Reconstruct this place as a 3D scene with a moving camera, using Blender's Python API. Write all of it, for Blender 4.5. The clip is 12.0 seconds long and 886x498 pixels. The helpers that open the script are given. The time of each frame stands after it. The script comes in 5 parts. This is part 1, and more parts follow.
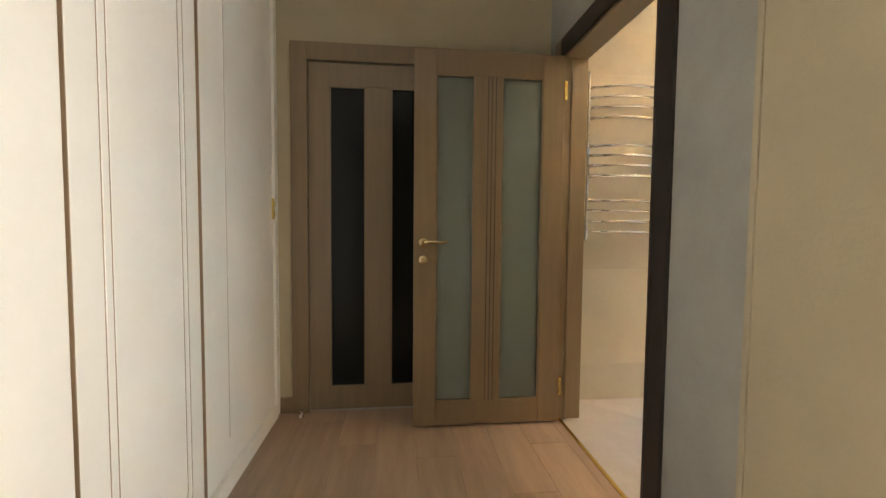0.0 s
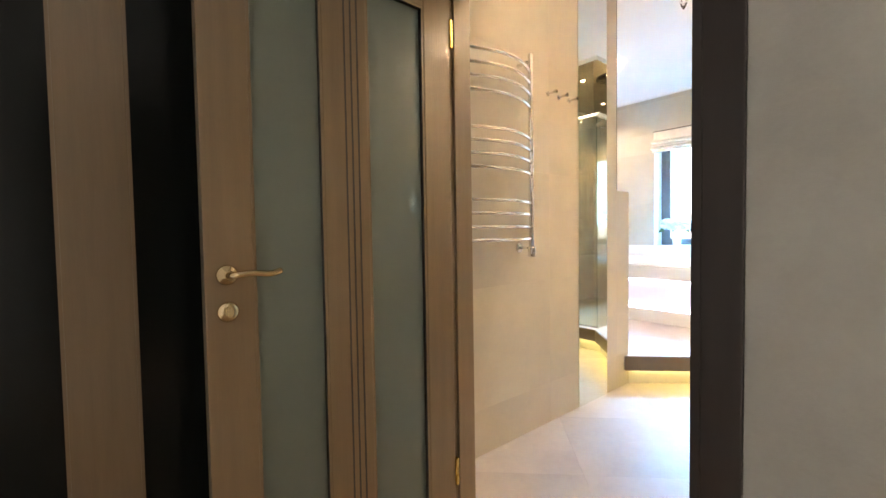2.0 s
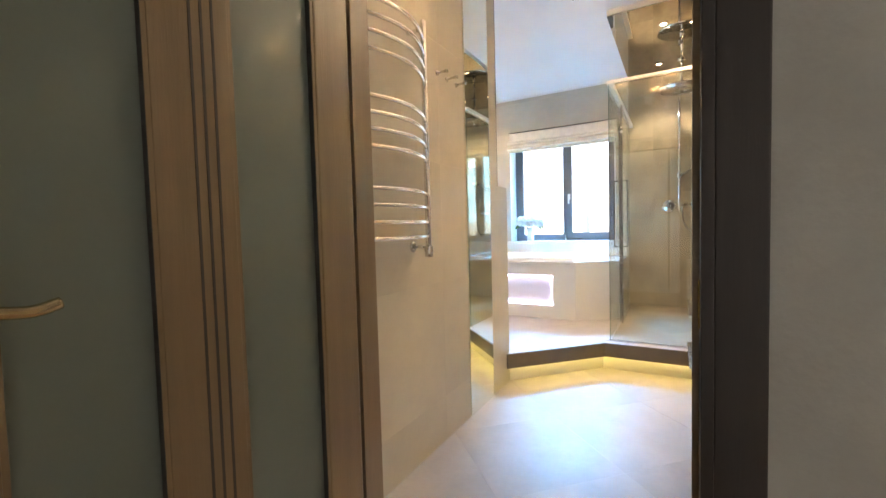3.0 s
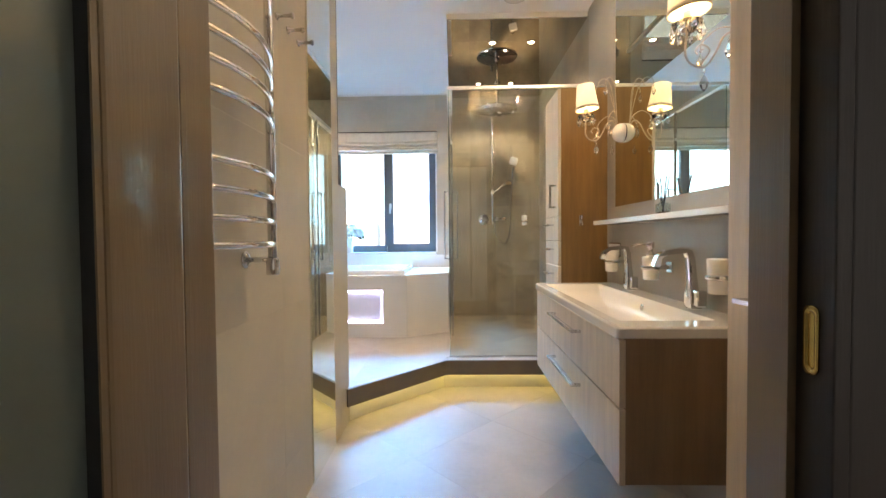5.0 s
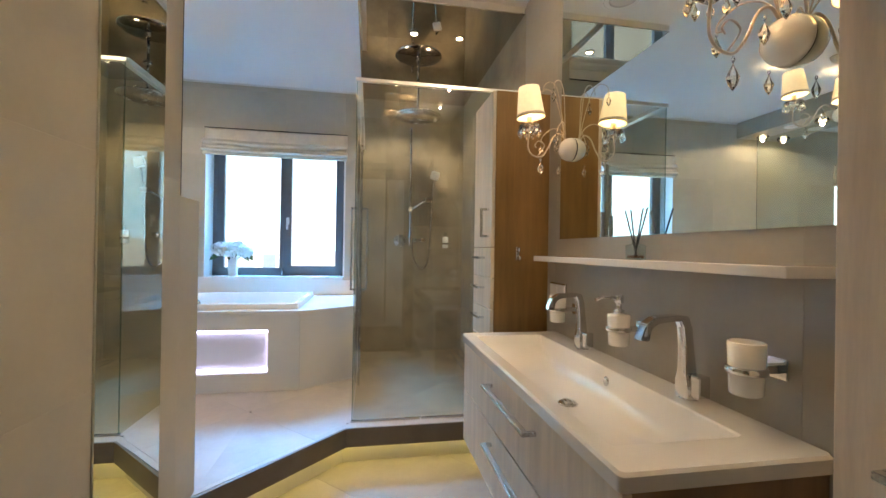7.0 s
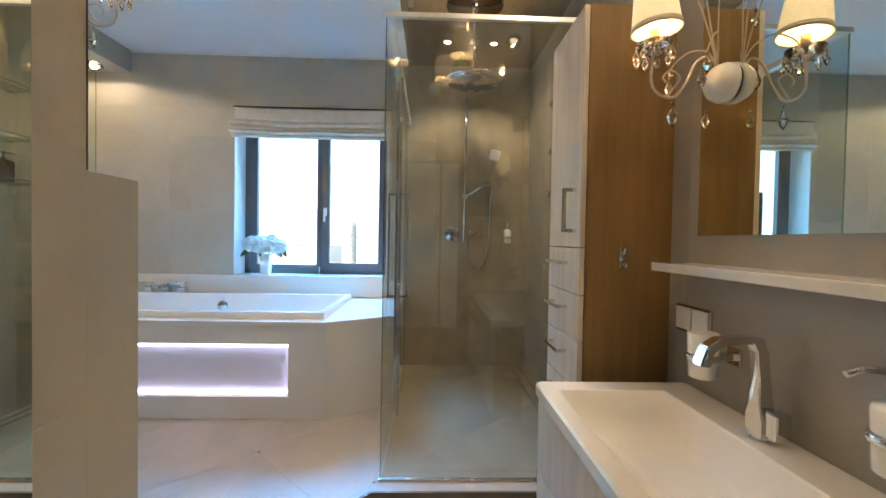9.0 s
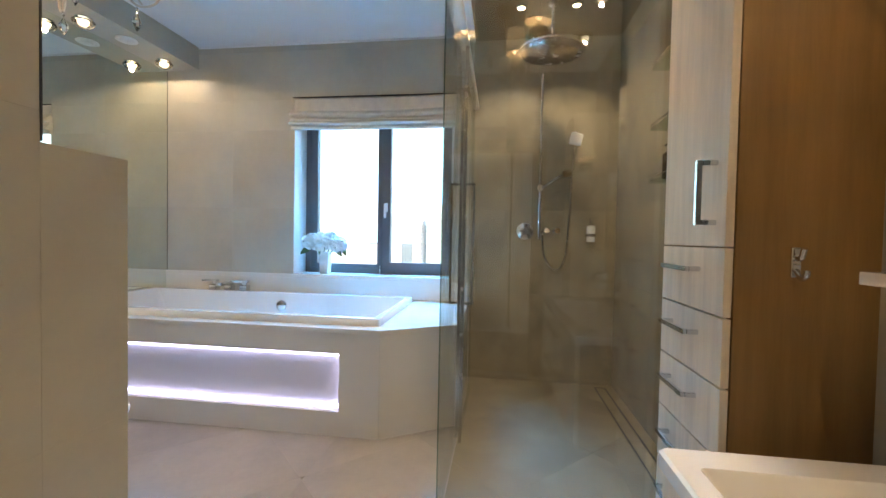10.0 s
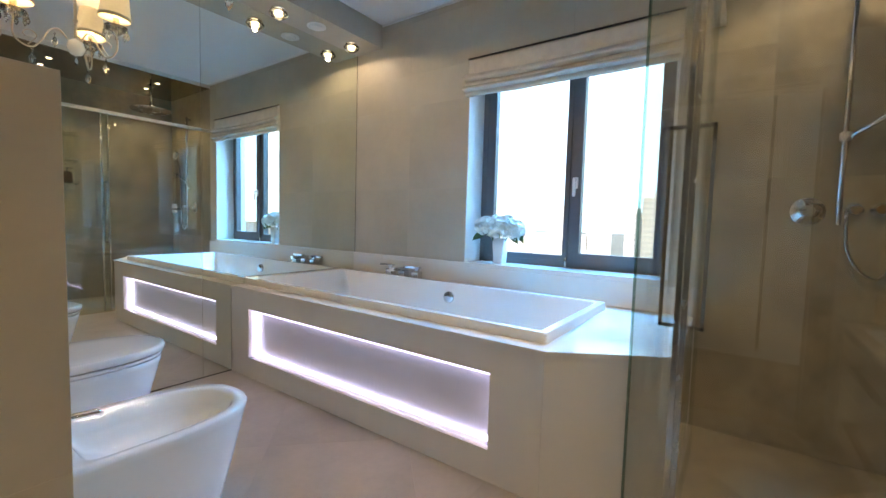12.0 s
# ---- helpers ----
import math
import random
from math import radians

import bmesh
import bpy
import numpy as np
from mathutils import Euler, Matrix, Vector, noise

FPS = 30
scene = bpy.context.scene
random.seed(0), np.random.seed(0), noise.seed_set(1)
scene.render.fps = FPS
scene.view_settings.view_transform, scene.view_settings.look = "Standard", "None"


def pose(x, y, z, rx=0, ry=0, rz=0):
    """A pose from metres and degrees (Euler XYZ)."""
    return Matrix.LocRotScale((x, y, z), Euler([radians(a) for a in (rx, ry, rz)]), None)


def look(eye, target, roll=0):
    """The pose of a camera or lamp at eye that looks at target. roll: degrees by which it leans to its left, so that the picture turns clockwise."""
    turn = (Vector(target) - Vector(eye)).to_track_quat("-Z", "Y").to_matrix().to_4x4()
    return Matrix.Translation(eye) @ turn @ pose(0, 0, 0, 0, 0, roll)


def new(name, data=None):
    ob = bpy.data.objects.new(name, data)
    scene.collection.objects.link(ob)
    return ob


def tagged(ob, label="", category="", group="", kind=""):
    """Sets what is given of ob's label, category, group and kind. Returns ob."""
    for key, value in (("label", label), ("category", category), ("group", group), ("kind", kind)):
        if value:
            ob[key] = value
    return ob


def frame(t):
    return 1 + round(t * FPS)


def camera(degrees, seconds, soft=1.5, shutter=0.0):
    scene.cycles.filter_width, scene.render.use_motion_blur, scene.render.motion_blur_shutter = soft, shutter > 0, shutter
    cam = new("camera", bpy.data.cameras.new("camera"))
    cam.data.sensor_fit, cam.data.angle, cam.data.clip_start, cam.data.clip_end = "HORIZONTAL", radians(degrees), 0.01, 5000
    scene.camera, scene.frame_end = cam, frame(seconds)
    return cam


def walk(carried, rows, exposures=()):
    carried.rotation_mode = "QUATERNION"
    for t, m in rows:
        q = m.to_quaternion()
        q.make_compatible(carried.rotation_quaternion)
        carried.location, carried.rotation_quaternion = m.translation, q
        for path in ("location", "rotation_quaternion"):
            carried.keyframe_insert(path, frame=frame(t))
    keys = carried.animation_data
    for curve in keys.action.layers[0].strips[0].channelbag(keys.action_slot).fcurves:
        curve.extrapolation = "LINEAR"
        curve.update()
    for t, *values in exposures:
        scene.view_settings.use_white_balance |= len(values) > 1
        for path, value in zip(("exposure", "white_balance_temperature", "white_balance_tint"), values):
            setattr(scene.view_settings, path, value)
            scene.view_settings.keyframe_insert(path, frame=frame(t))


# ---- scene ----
EXPOSURES = [(0.0, 3.18, 7750, 12), (1.0, 3.48, 8800, 18), (1.5, 3.48, 8200, 18), (2.0, 3.32, 7400, 16), (2.5, 3.04, 7200, 16), (3.0, 2.80, 7350, 15), (5.0, 2.32, 7100, 14), (6.5, 1.96, 6950, 13), (8.5, 1.64, 6850, 11), (10.0, 1.66, 6850, 12), (12.0, 1.36, 7250, 14)]
cam = camera(93.6, 12.0)
PATH = [
    (0, (0.532, 1.207, 1.084), (0.744, 3.193, 0.98), 0.5),
    (0.5, (0.441, 1.482, 1.097), (0.865, 3.434, 0.998), 0.5),
    (1, (0.431, 1.768, 1.083), (1.128, 3.64, 1.0), 0.1),
    (1.5, (0.42, 2.025, 1.086), (1.432, 3.748, 1.017), -0.4),
    (2, (0.412, 2.244, 1.1), (1.691, 3.78, 1.027), -0.9),
    (2.5, (0.476, 2.453, 1.117), (2.011, 3.732, 1.01), -1.0),
    (3, (0.553, 2.634, 1.095), (2.293, 3.616, 1.002), -1.5),
    (4.8, (0.846, 3.047, 1.076), (2.842, 3.16, 1.018), -0.8),
    (5, (0.903, 3.059, 1.08), (2.902, 3.107, 1.028), -0.5),
    (5.5, (1.042, 3.056, 1.082), (3.039, 2.963, 1.047), 0.0),
    (6, (1.219, 3.059, 1.116), (3.206, 2.828, 1.096), 0.5),
    (6.5, (1.355, 3.046, 1.179), (3.327, 2.718, 1.174), 0.7),
    (6.7, (1.414, 3.025, 1.187), (3.384, 2.675, 1.193), 0.9),
    (8.3, (1.947, 2.965, 1.228), (3.93, 2.705, 1.204), 1.0),
    (8.5, (2.005, 2.943, 1.23), (3.994, 2.737, 1.194), 1.0),
    (9, (2.184, 2.888, 1.23), (4.182, 2.827, 1.189), 1.0),
    (9.5, (2.347, 2.867, 1.228), (4.344, 2.955, 1.179), 1.0),
    (10, (2.546, 2.891, 1.224), (4.527, 3.159, 1.17), 1.1),
    (10.5, (2.726, 2.901, 1.221), (4.668, 3.373, 1.153), 1.3),
    (11, (2.91, 2.885, 1.211), (4.784, 3.577, 1.127), 1.5),
    (11.5, (3.053, 2.891, 1.2), (4.824, 3.814, 1.093), 1.7),
    (12, (3.181, 2.946, 1.193), (4.808, 4.102, 1.063), 1.6),
]
walk(cam, [(t, look(eye, target, roll)) for t, eye, target, roll in PATH], EXPOSURES)

# ---- world, sun, lamps ----
world = bpy.data.worlds.new("sky")
scene.world = world
world.use_nodes = True
wn = world.node_tree.nodes
sky = wn.new("ShaderNodeTexSky")
sky.sky_type = "NISHITA"
sky.sun_disc = False
sky.sun_elevation = radians(38)
sky.sun_rotation = radians(236)
world.node_tree.links.new(sky.outputs[0], wn["Background"].inputs[0])
wn["Background"].inputs[1].default_value = 0.11


def lamp(name, kind, m, power, colour, size=0.05, size_y=None, spot=120, blend=0.6, spread=180):
    data = bpy.data.lights.new(name, kind)
    data.energy, data.color = power, colour
    if kind == "AREA":
        data.shape, data.size, data.size_y = "RECTANGLE", size, size_y or size
        data.spread = radians(spread)
    elif kind == "SUN":
        data.angle = size
    else:
        data.shadow_soft_size = size
    if kind == "SPOT":
        data.spot_size, data.spot_blend = radians(spot), blend
    ob = new(name, data)
    ob.matrix_world = m
    return ob


WARM = (1.0, 0.80, 0.58)
BULB = (1.0, 0.64, 0.30)
DAY = (0.10, 0.43, 1.0)
HALL = (0.95, 0.97, 1.0)
lamp("sun", "SUN", look((-30, -20, 30), (0, 0, 0)), 3.0, (1.0, 0.95, 0.88), radians(0.5))
lamp("hall_daylight", "AREA", look((1.50, 0.91, 1.15), (0, 0.91, 1.15)), 4.6, HALL, 1.1, 1.9, spread=140)
lamp("window_daylight", "AREA", look((6.9, 4.15, 3.4), (4.6, 4.05, 0.6)), 360, DAY, 2.0, 1.6)

# ---- materials ----


def material(name, colour, rough=0.5, metal=0.0, vary=0.0, scale=4.0, fine=60.0, bump=0.0, stretch=(1, 1, 1), coat=0.0, dark=None, rand=0.0, extra=None):
    """Principled with two scales of noise in the colour, a little in the roughness, and fine relief."""
    m = bpy.data.materials.new(name)
    m.use_nodes = True
    t = m.node_tree
    b = t.nodes["Principled BSDF"]
    b.inputs["Metallic"].default_value = metal
    b.inputs["Roughness"].default_value = rough
    b.inputs["Coat Weight"].default_value = coat
    b.inputs["Coat Roughness"].default_value = 0.04
    b.inputs["Base Color"].default_value = (*colour, 1)
    if vary > 0 or bump > 0:
        co = t.nodes.new("ShaderNodeTexCoord")
        mp = t.nodes.new("ShaderNodeMapping")
        mp.inputs["Scale"].default_value = stretch
        if rand > 0:
            info = t.nodes.new("ShaderNodeObjectInfo")
            mul = t.nodes.new("ShaderNodeMath")
            mul.operation = "MULTIPLY"
            mul.inputs[1].default_value = 37.0
            t.links.new(info.outputs["Random"], mul.inputs[0])
            t.links.new(mul.outputs[0], mp.inputs["Location"])
        t.links.new(co.outputs["Object"], mp.inputs["Vector"])
        n1 = t.nodes.new("ShaderNodeTexNoise")
        n1.inputs["Scale"].default_value, n1.inputs["Detail"].default_value, n1.inputs["Roughness"].default_value = scale, 6, 0.6
        n2 = t.nodes.new("ShaderNodeTexNoise")
        n2.inputs["Scale"].default_value, n2.inputs["Detail"].default_value = fine, 4
        t.links.new(mp.outputs[0], n1.inputs["Vector"])
        t.links.new(mp.outputs[0], n2.inputs["Vector"])
        ramp = t.nodes.new("ShaderNodeMapRange")
        ramp.inputs["From Min"].default_value, ramp.inputs["From Max"].default_value = 0.32, 0.68
        t.links.new(n1.outputs["Fac"], ramp.inputs["Value"])
        add = t.nodes.new("ShaderNodeMath")
        add.operation = "MULTIPLY_ADD"
        add.inputs[1].default_value = 0.35
        t.links.new(n2.outputs["Fac"], add.inputs[0])
        t.links.new(ramp.outputs[0], add.inputs[2])
        last = add
        if rand > 0:
            add2 = t.nodes.new("ShaderNodeMath")
            add2.operation = "MULTIPLY_ADD"
            add2.inputs[1].default_value = rand
            t.links.new(info.outputs["Random"], add2.inputs[0])
            t.links.new(add.outputs[0], add2.inputs[2])
            last = add2
        mix = t.nodes.new("ShaderNodeMix")
        mix.data_type = "RGBA"
        lo = dark or tuple(c * (1 - vary) for c in colour)
        hi = tuple(min(1, c * (1 + 0.6 * vary)) for c in colour)
        mix.inputs[6].default_value, mix.inputs[7].default_value = (*lo, 1), (*hi, 1)
        mr = t.nodes.new("ShaderNodeMapRange")
        mr.inputs["From Max"].default_value = 1.35 + rand
        t.links.new(last.outputs[0], mr.inputs["Value"])
        t.links.new(mr.outputs[0], mix.inputs[0])
        t.links.new(mix.outputs[2], b.inputs["Base Color"])
        rr = t.nodes.new("ShaderNodeMapRange")
        rr.inputs["To Min"].default_value, rr.inputs["To Max"].default_value = max(0.02, rough - 0.08), min(1, rough + 0.1)
        t.links.new(n1.outputs["Fac"], rr.inputs["Value"])
        t.links.new(rr.outputs[0], b.inputs["Roughness"])
        if bump > 0:
            bp = t.nodes.new("ShaderNodeBump")
            bp.inputs["Strength"].default_value, bp.inputs["Distance"].default_value = bump, 0.004
            t.links.new(n2.outputs["Fac"], bp.inputs["Height"])
            t.links.new(bp.outputs[0], b.inputs["Normal"])
    return m


def glow(name, colour, strength):
    m = bpy.data.materials.new(name)
    m.use_nodes = True
    b = m.node_tree.nodes["Principled BSDF"]
    b.inputs["Base Color"].default_value = (*colour, 1)
    b.inputs["Emission Color"].default_value = (*colour, 1)
    b.inputs["Emission Strength"].default_value = strength
    return m


def glass(name, colour, rough=0.0, ior=1.45, transmission=1.0):
    m = material(name, colour, rough)
    b = m.node_tree.nodes["Principled BSDF"]
    b.inputs["Transmission Weight"].default_value = transmission
    b.inputs["IOR"].default_value = ior
    return m


TILE = material("stone_tile", (0.50, 0.458, 0.365), 0.44, vary=0.17, scale=2.2, fine=45, bump=0.05, rand=0.15)
TILE_MID = material("grey_beige_tile", (0.375, 0.345, 0.290), 0.40, vary=0.20, scale=2.4, fine=40, bump=0.05, rand=0.12, coat=0.1)
TILE_GREY = material("grey_stone_tile", (0.318, 0.270, 0.185), 0.36, vary=0.48, scale=3.2, fine=30, bump=0.05, rand=0.15, coat=0.12)
FLOOR_TILE = material("floor_tile", (0.44, 0.400, 0.352), 0.42, vary=0.28, scale=2.0, fine=40, bump=0.03, rand=0.2)
# floor tile with the shower's dim, warm light put into its colour
SHOWER_FLOOR_DIM = material("dim_shower_floor_tile", (0.32, 0.262, 0.165), 0.60, vary=0.45, scale=2.6, fine=40, bump=0.03, rand=0.2)
GROUT = material("grout", (0.44, 0.40, 0.34), 0.8, vary=0.1, scale=8)
PAINT = material("wall_paint", (0.44, 0.38, 0.265), 0.75, vary=0.10, scale=3, fine=90, bump=0.25)
PAINT_GREY = material("grey_wall_plaster", (0.34, 0.34, 0.315), 0.7, vary=0.14, scale=5, fine=70, bump=0.25)
CEIL = material("ceiling_paint", (0.80, 0.79, 0.77), 0.45, vary=0.04, scale=2, fine=120, bump=0.08)
RISER = material("brown_edge_tile", (0.15, 0.123, 0.09), 0.35, vary=0.2, scale=6, fine=60)
# cabinet side veneer with the sconce's golden light put into its colour
SIDE_GOLD = material("golden_lit_veneer", (0.275, 0.158, 0.053), 0.42, vary=0.30, scale=3.0, fine=22, bump=0.10, stretch=(9, 9, 0.7), rand=0.15)
# shade put into a brown, for vanity sides, door gaps and grooves
SHADEBROWN = material("shaded_brown_veneer", (0.29, 0.196, 0.120), 0.42, vary=0.28, scale=3.0, fine=22, bump=0.10, stretch=(9, 9, 0.7))
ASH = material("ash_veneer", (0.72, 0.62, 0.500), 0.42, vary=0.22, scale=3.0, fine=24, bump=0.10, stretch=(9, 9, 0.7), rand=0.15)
DOORWOOD = material("door_wood", (0.21, 0.150, 0.088), 0.33, vary=0.15, scale=3.2, fine=26, bump=0.12, stretch=(10, 10, 0.7), rand=0.12, coat=0.25)
# door wood with shade put into its colour, near black
DOORSHADE = material("shaded_casing_wood", (0.022, 0.017, 0.016), 0.5, vary=0.25, scale=3.2, fine=26, bump=0.1, stretch=(10, 10, 0.7))
PLANK = material("laminate", (0.36, 0.250, 0.172), 0.36, vary=0.34, scale=2.4, fine=20, bump=0.10, stretch=(9, 0.8, 9), rand=0.5)
WHITEDOOR = material("cream_lacquer", (0.86, 0.845, 0.79), 0.32, vary=0.05, scale=3, fine=50, bump=0.04)
ACRYLIC = material("white_acrylic", (0.86, 0.85, 0.83), 0.10, coat=0.3)
CERAMIC = material("white_ceramic", (0.87, 0.86, 0.84), 0.07, coat=0.4)
SOLID = material("cream_solid_surface", (0.78, 0.745, 0.69), 0.12, vary=0.04, scale=3, fine=80)
CHROME = material("chrome", (0.72, 0.72, 0.73), 0.06, 1.0)
STEEL = material("brushed_steel", (0.62, 0.60, 0.58), 0.24, 1.0, vary=0.08, scale=20, fine=150)
BRASS = material("brass", (0.80, 0.60, 0.22), 0.22, 1.0, vary=0.1, scale=20)
NICKEL = material("satin_nickel", (0.72, 0.59, 0.38), 0.2, 1.0)
RAIL = material("satin_chrome", (0.88, 0.88, 0.86), 0.32, 1.0)
MIRROR = material("mirror", (0.83, 0.87, 0.80), 0.0, 1.0)
MIRROR_BRONZE = material("bronze_mirror", (0.60, 0.55, 0.47), 0.02, 1.0)
BLACK = material("black_plastic", (0.02, 0.02, 0.022), 0.35)
SEAM = material("dark_joint", (0.05, 0.045, 0.04), 0.7)
WHITEPL = material("white_plastic", (0.80, 0.79, 0.76), 0.35)
CREAMWIRE = material("cream_enamel", (0.62, 0.53, 0.40), 0.35, vary=0.15, scale=30)
LINEN = material("linen", (0.74, 0.69, 0.60), 0.9, vary=0.12, scale=14, fine=320, bump=0.4)
FRAME = material("anthracite_frame", (0.13, 0.122, 0.122), 0.4, vary=0.1, scale=12, fine=90)
LEAF = material("leaf", (0.06, 0.12, 0.035), 0.5, vary=0.3, scale=30)
PETAL = material("petal", (0.80, 0.80, 0.74), 0.7, vary=0.06, scale=40)


def thin_glass(name, tint):
    """A sheet that lets light straight through and mirrors a little, more at a slant."""
    m = bpy.data.materials.new(name)
    m.use_nodes = True
    t = m.node_tree
    t.nodes.remove(t.nodes["Principled BSDF"])
    clear, gloss = t.nodes.new("ShaderNodeBsdfTransparent"), t.nodes.new("ShaderNodeBsdfGlossy")
    clear.inputs["Color"].default_value = (*tint, 1)
    gloss.inputs["Roughness"].default_value = 0.0
    fr, pw, mul, mx = t.nodes.new("ShaderNodeLayerWeight"), t.nodes.new("ShaderNodeMath"), t.nodes.new("ShaderNodeMath"), t.nodes.new("ShaderNodeMixShader")
    fr.inputs["Blend"].default_value = 0.5
    pw.operation, mul.operation = "POWER", "MULTIPLY_ADD"
    pw.inputs[1].default_value, mul.inputs[1].default_value, mul.inputs[2].default_value = 5.0, 0.30, 0.075
    t.links.new(fr.outputs["Facing"], pw.inputs[0])
    t.links.new(pw.outputs[0], mul.inputs[0])
    t.links.new(mul.outputs[0], mx.inputs[0])
    t.links.new(clear.outputs[0], mx.inputs[1])
    t.links.new(gloss.outputs[0], mx.inputs[2])
    t.links.new(mx.outputs[0], t.nodes["Material Output"].inputs["Surface"])
    return m


GLASS = thin_glass("clear_glass", (0.96, 0.98, 0.97))
EDGE_GLASS = thin_glass("glass_edge", (0.62, 0.76, 0.71))
CRYSTAL = glass("crystal", (0.98, 0.97, 0.95), 0.0, 1.6)
SATIN = material("satin_glass", (0.18, 0.22, 0.19), 0.42, vary=0.10, scale=1.5, coat=0.35)
SATIN.node_tree.nodes["Principled BSDF"].inputs["Coat Roughness"].default_value = 0.04
# satin glass coloured near black for the unlit room behind it
SATIN_UNLIT = material("unlit_satin_glass", (0.008, 0.010, 0.010), 0.18)
SATIN_UNLIT.node_tree.nodes["Principled BSDF"].inputs["Specular IOR Level"].default_value = 0.15
SATIN.node_tree.nodes["Principled BSDF"].inputs["Transmission Weight"].default_value = 0.25
SHADE = material("lamp_shade", (0.85, 0.76, 0.60), 0.8, vary=0.08, scale=60, fine=200)
SHADE.node_tree.nodes["Principled BSDF"].inputs["Transmission Weight"].default_value = 0.0
SHADE.node_tree.nodes["Principled BSDF"].inputs["Emission Color"].default_value = (1.0, 0.70, 0.36, 1)
SHADE.node_tree.nodes["Principled BSDF"].inputs["Emission Strength"].default_value = 0.19
LED_WHITE = glow("led_white", (0.68, 0.66, 1.0), 2.0)
RECESS = material("pale_grey_acrylic", (0.72, 0.72, 0.76), 0.35)
LED_YELLOW = glow("led_yellow", (1.0, 0.86, 0.26), 1.5)
GLOW_SPOT = glow("lit_spot", (1.0, 0.80, 0.50), 6)
GLOW_CRYSTAL = glow("lit_crystal_core", (1.0, 0.82, 0.52), 2.2)
GLOW_BULB = glow("lit_bulb", (1.0, 0.72, 0.40), 4)

# ---- mesh helpers ----


def bm_box(bm, x0, x1, y0, y1, z0, z1, m=None):
    v = [bm.verts.new((x, y, z)) for z in (z0, z1) for x, y in ((x0, y0), (x1, y0), (x1, y1), (x0, y1))]
    if m is not None:
        for q in v:
            q.co = m @ q.co
    for f in ((3, 2, 1, 0), (4, 5, 6, 7), (0, 1, 5, 4), (1, 2, 6, 5), (2, 3, 7, 6), (3, 0, 4, 7)):
        bm.faces.new([v[k] for k in f])
    return v


def box(x0, x1, y0, y1, z0, z1, bevel=0.0, seg=2):
    bm = bmesh.new()
    bm_box(bm, x0, x1, y0, y1, z0, z1)
    if bevel:
        bmesh.ops.bevel(bm, geom=bm.edges[:], offset=bevel, segments=seg, affect="EDGES", profile=0.6)
    return bm


def boxes(*dims, bevel=0.0):
    bm = bmesh.new()
    for d in dims:
        bm_box(bm, *d)
    if bevel:
        bmesh.ops.bevel(bm, geom=bm.edges[:], offset=bevel, segments=2, affect="EDGES")
    return bm


def prism(poly, z0, z1, bevel=0.0):
    bm = bmesh.new()
    lo = [bm.verts.new((x, y, z0)) for x, y in poly]
    hi = [bm.verts.new((x, y, z1)) for x, y in poly]
    n = len(poly)
    bm.faces.new(lo[::-1])
    bm.faces.new(hi)
    for k in range(n):
        bm.faces.new((lo[k], lo[(k + 1) % n], hi[(k + 1) % n], hi[k]))
    bmesh.ops.recalc_face_normals(bm, faces=bm.faces[:])
    if bevel:
        bmesh.ops.bevel(bm, geom=bm.edges[:], offset=bevel, segments=2, affect="EDGES")
    return bm


def loft(loops, cap0=True, cap1=True, closed=False, bm=None):
    bm = bm or bmesh.new()
    rings = [[bm.verts.new(p) for p in loop] for loop in loops]
    n = len(rings[0])
    pairs = list(zip(rings, rings[1:])) + ([(rings[-1], rings[0])] if closed else [])
    for a, b in pairs:
        for k in range(n):
            f = bm.faces.new((a[k], a[(k + 1) % n], b[(k + 1) % n], b[k]))
            f.smooth = True
    if cap0 and not closed:
        bm.faces.new(rings[0][::-1])
    if cap1 and not closed:
        bm.faces.new(rings[-1])
    bmesh.ops.recalc_face_normals(bm, faces=bm.faces[:])
    return bm


def rrect(x0, x1, y0, y1, z, r=0.03, n=6):
    pts = []
    for cx, cy, a0 in ((x1 - r, y1 - r, 0), (x0 + r, y1 - r, 90), (x0 + r, y0 + r, 180), (x1 - r, y0 + r, 270)):
        for k in range(n + 1):
            a = radians(a0 + 90 * k / n)
            pts.append((cx + r * math.cos(a), cy + r * math.sin(a), z))
    return pts


def tube(points, r, n=10, taper=None, caps=True, bm=None):
    """A round rod along a line of points."""
    pts = [Vector(p) for p in points]
    loops = []
    side = None
    for k, p in enumerate(pts):
        d = (pts[min(k + 1, len(pts) - 1)] - pts[max(k - 1, 0)]).normalized()
        ref = Vector((0, 0, 1)) if abs(d.z) < 0.9 else Vector((1, 0, 0))
        side = (side - d * side.dot(d)).normalized() if side else d.cross(ref).normalized()
        up = side.cross(d)
        rr = r if taper is None else r * taper[k]
        loops.append([p + rr * (math.cos(2 * math.pi * q / n) * side + math.sin(2 * math.pi * q / n) * up) for q in range(n)])
    return loft(loops, caps, caps, bm=bm)


def lathe(profile, m=None, n=24, bm=None):
    """Profile rows (radius, height) turned round z."""
    loops = [[(max(r, 0.0004) * math.cos(2 * math.pi * k / n), max(r, 0.0004) * math.sin(2 * math.pi * k / n), z) for k in range(n)] for r, z in profile]
    bm = loft(loops, bm=bm)
    if m is not None:
        bmesh.ops.transform(bm, matrix=m, verts=bm.verts)
    return bm


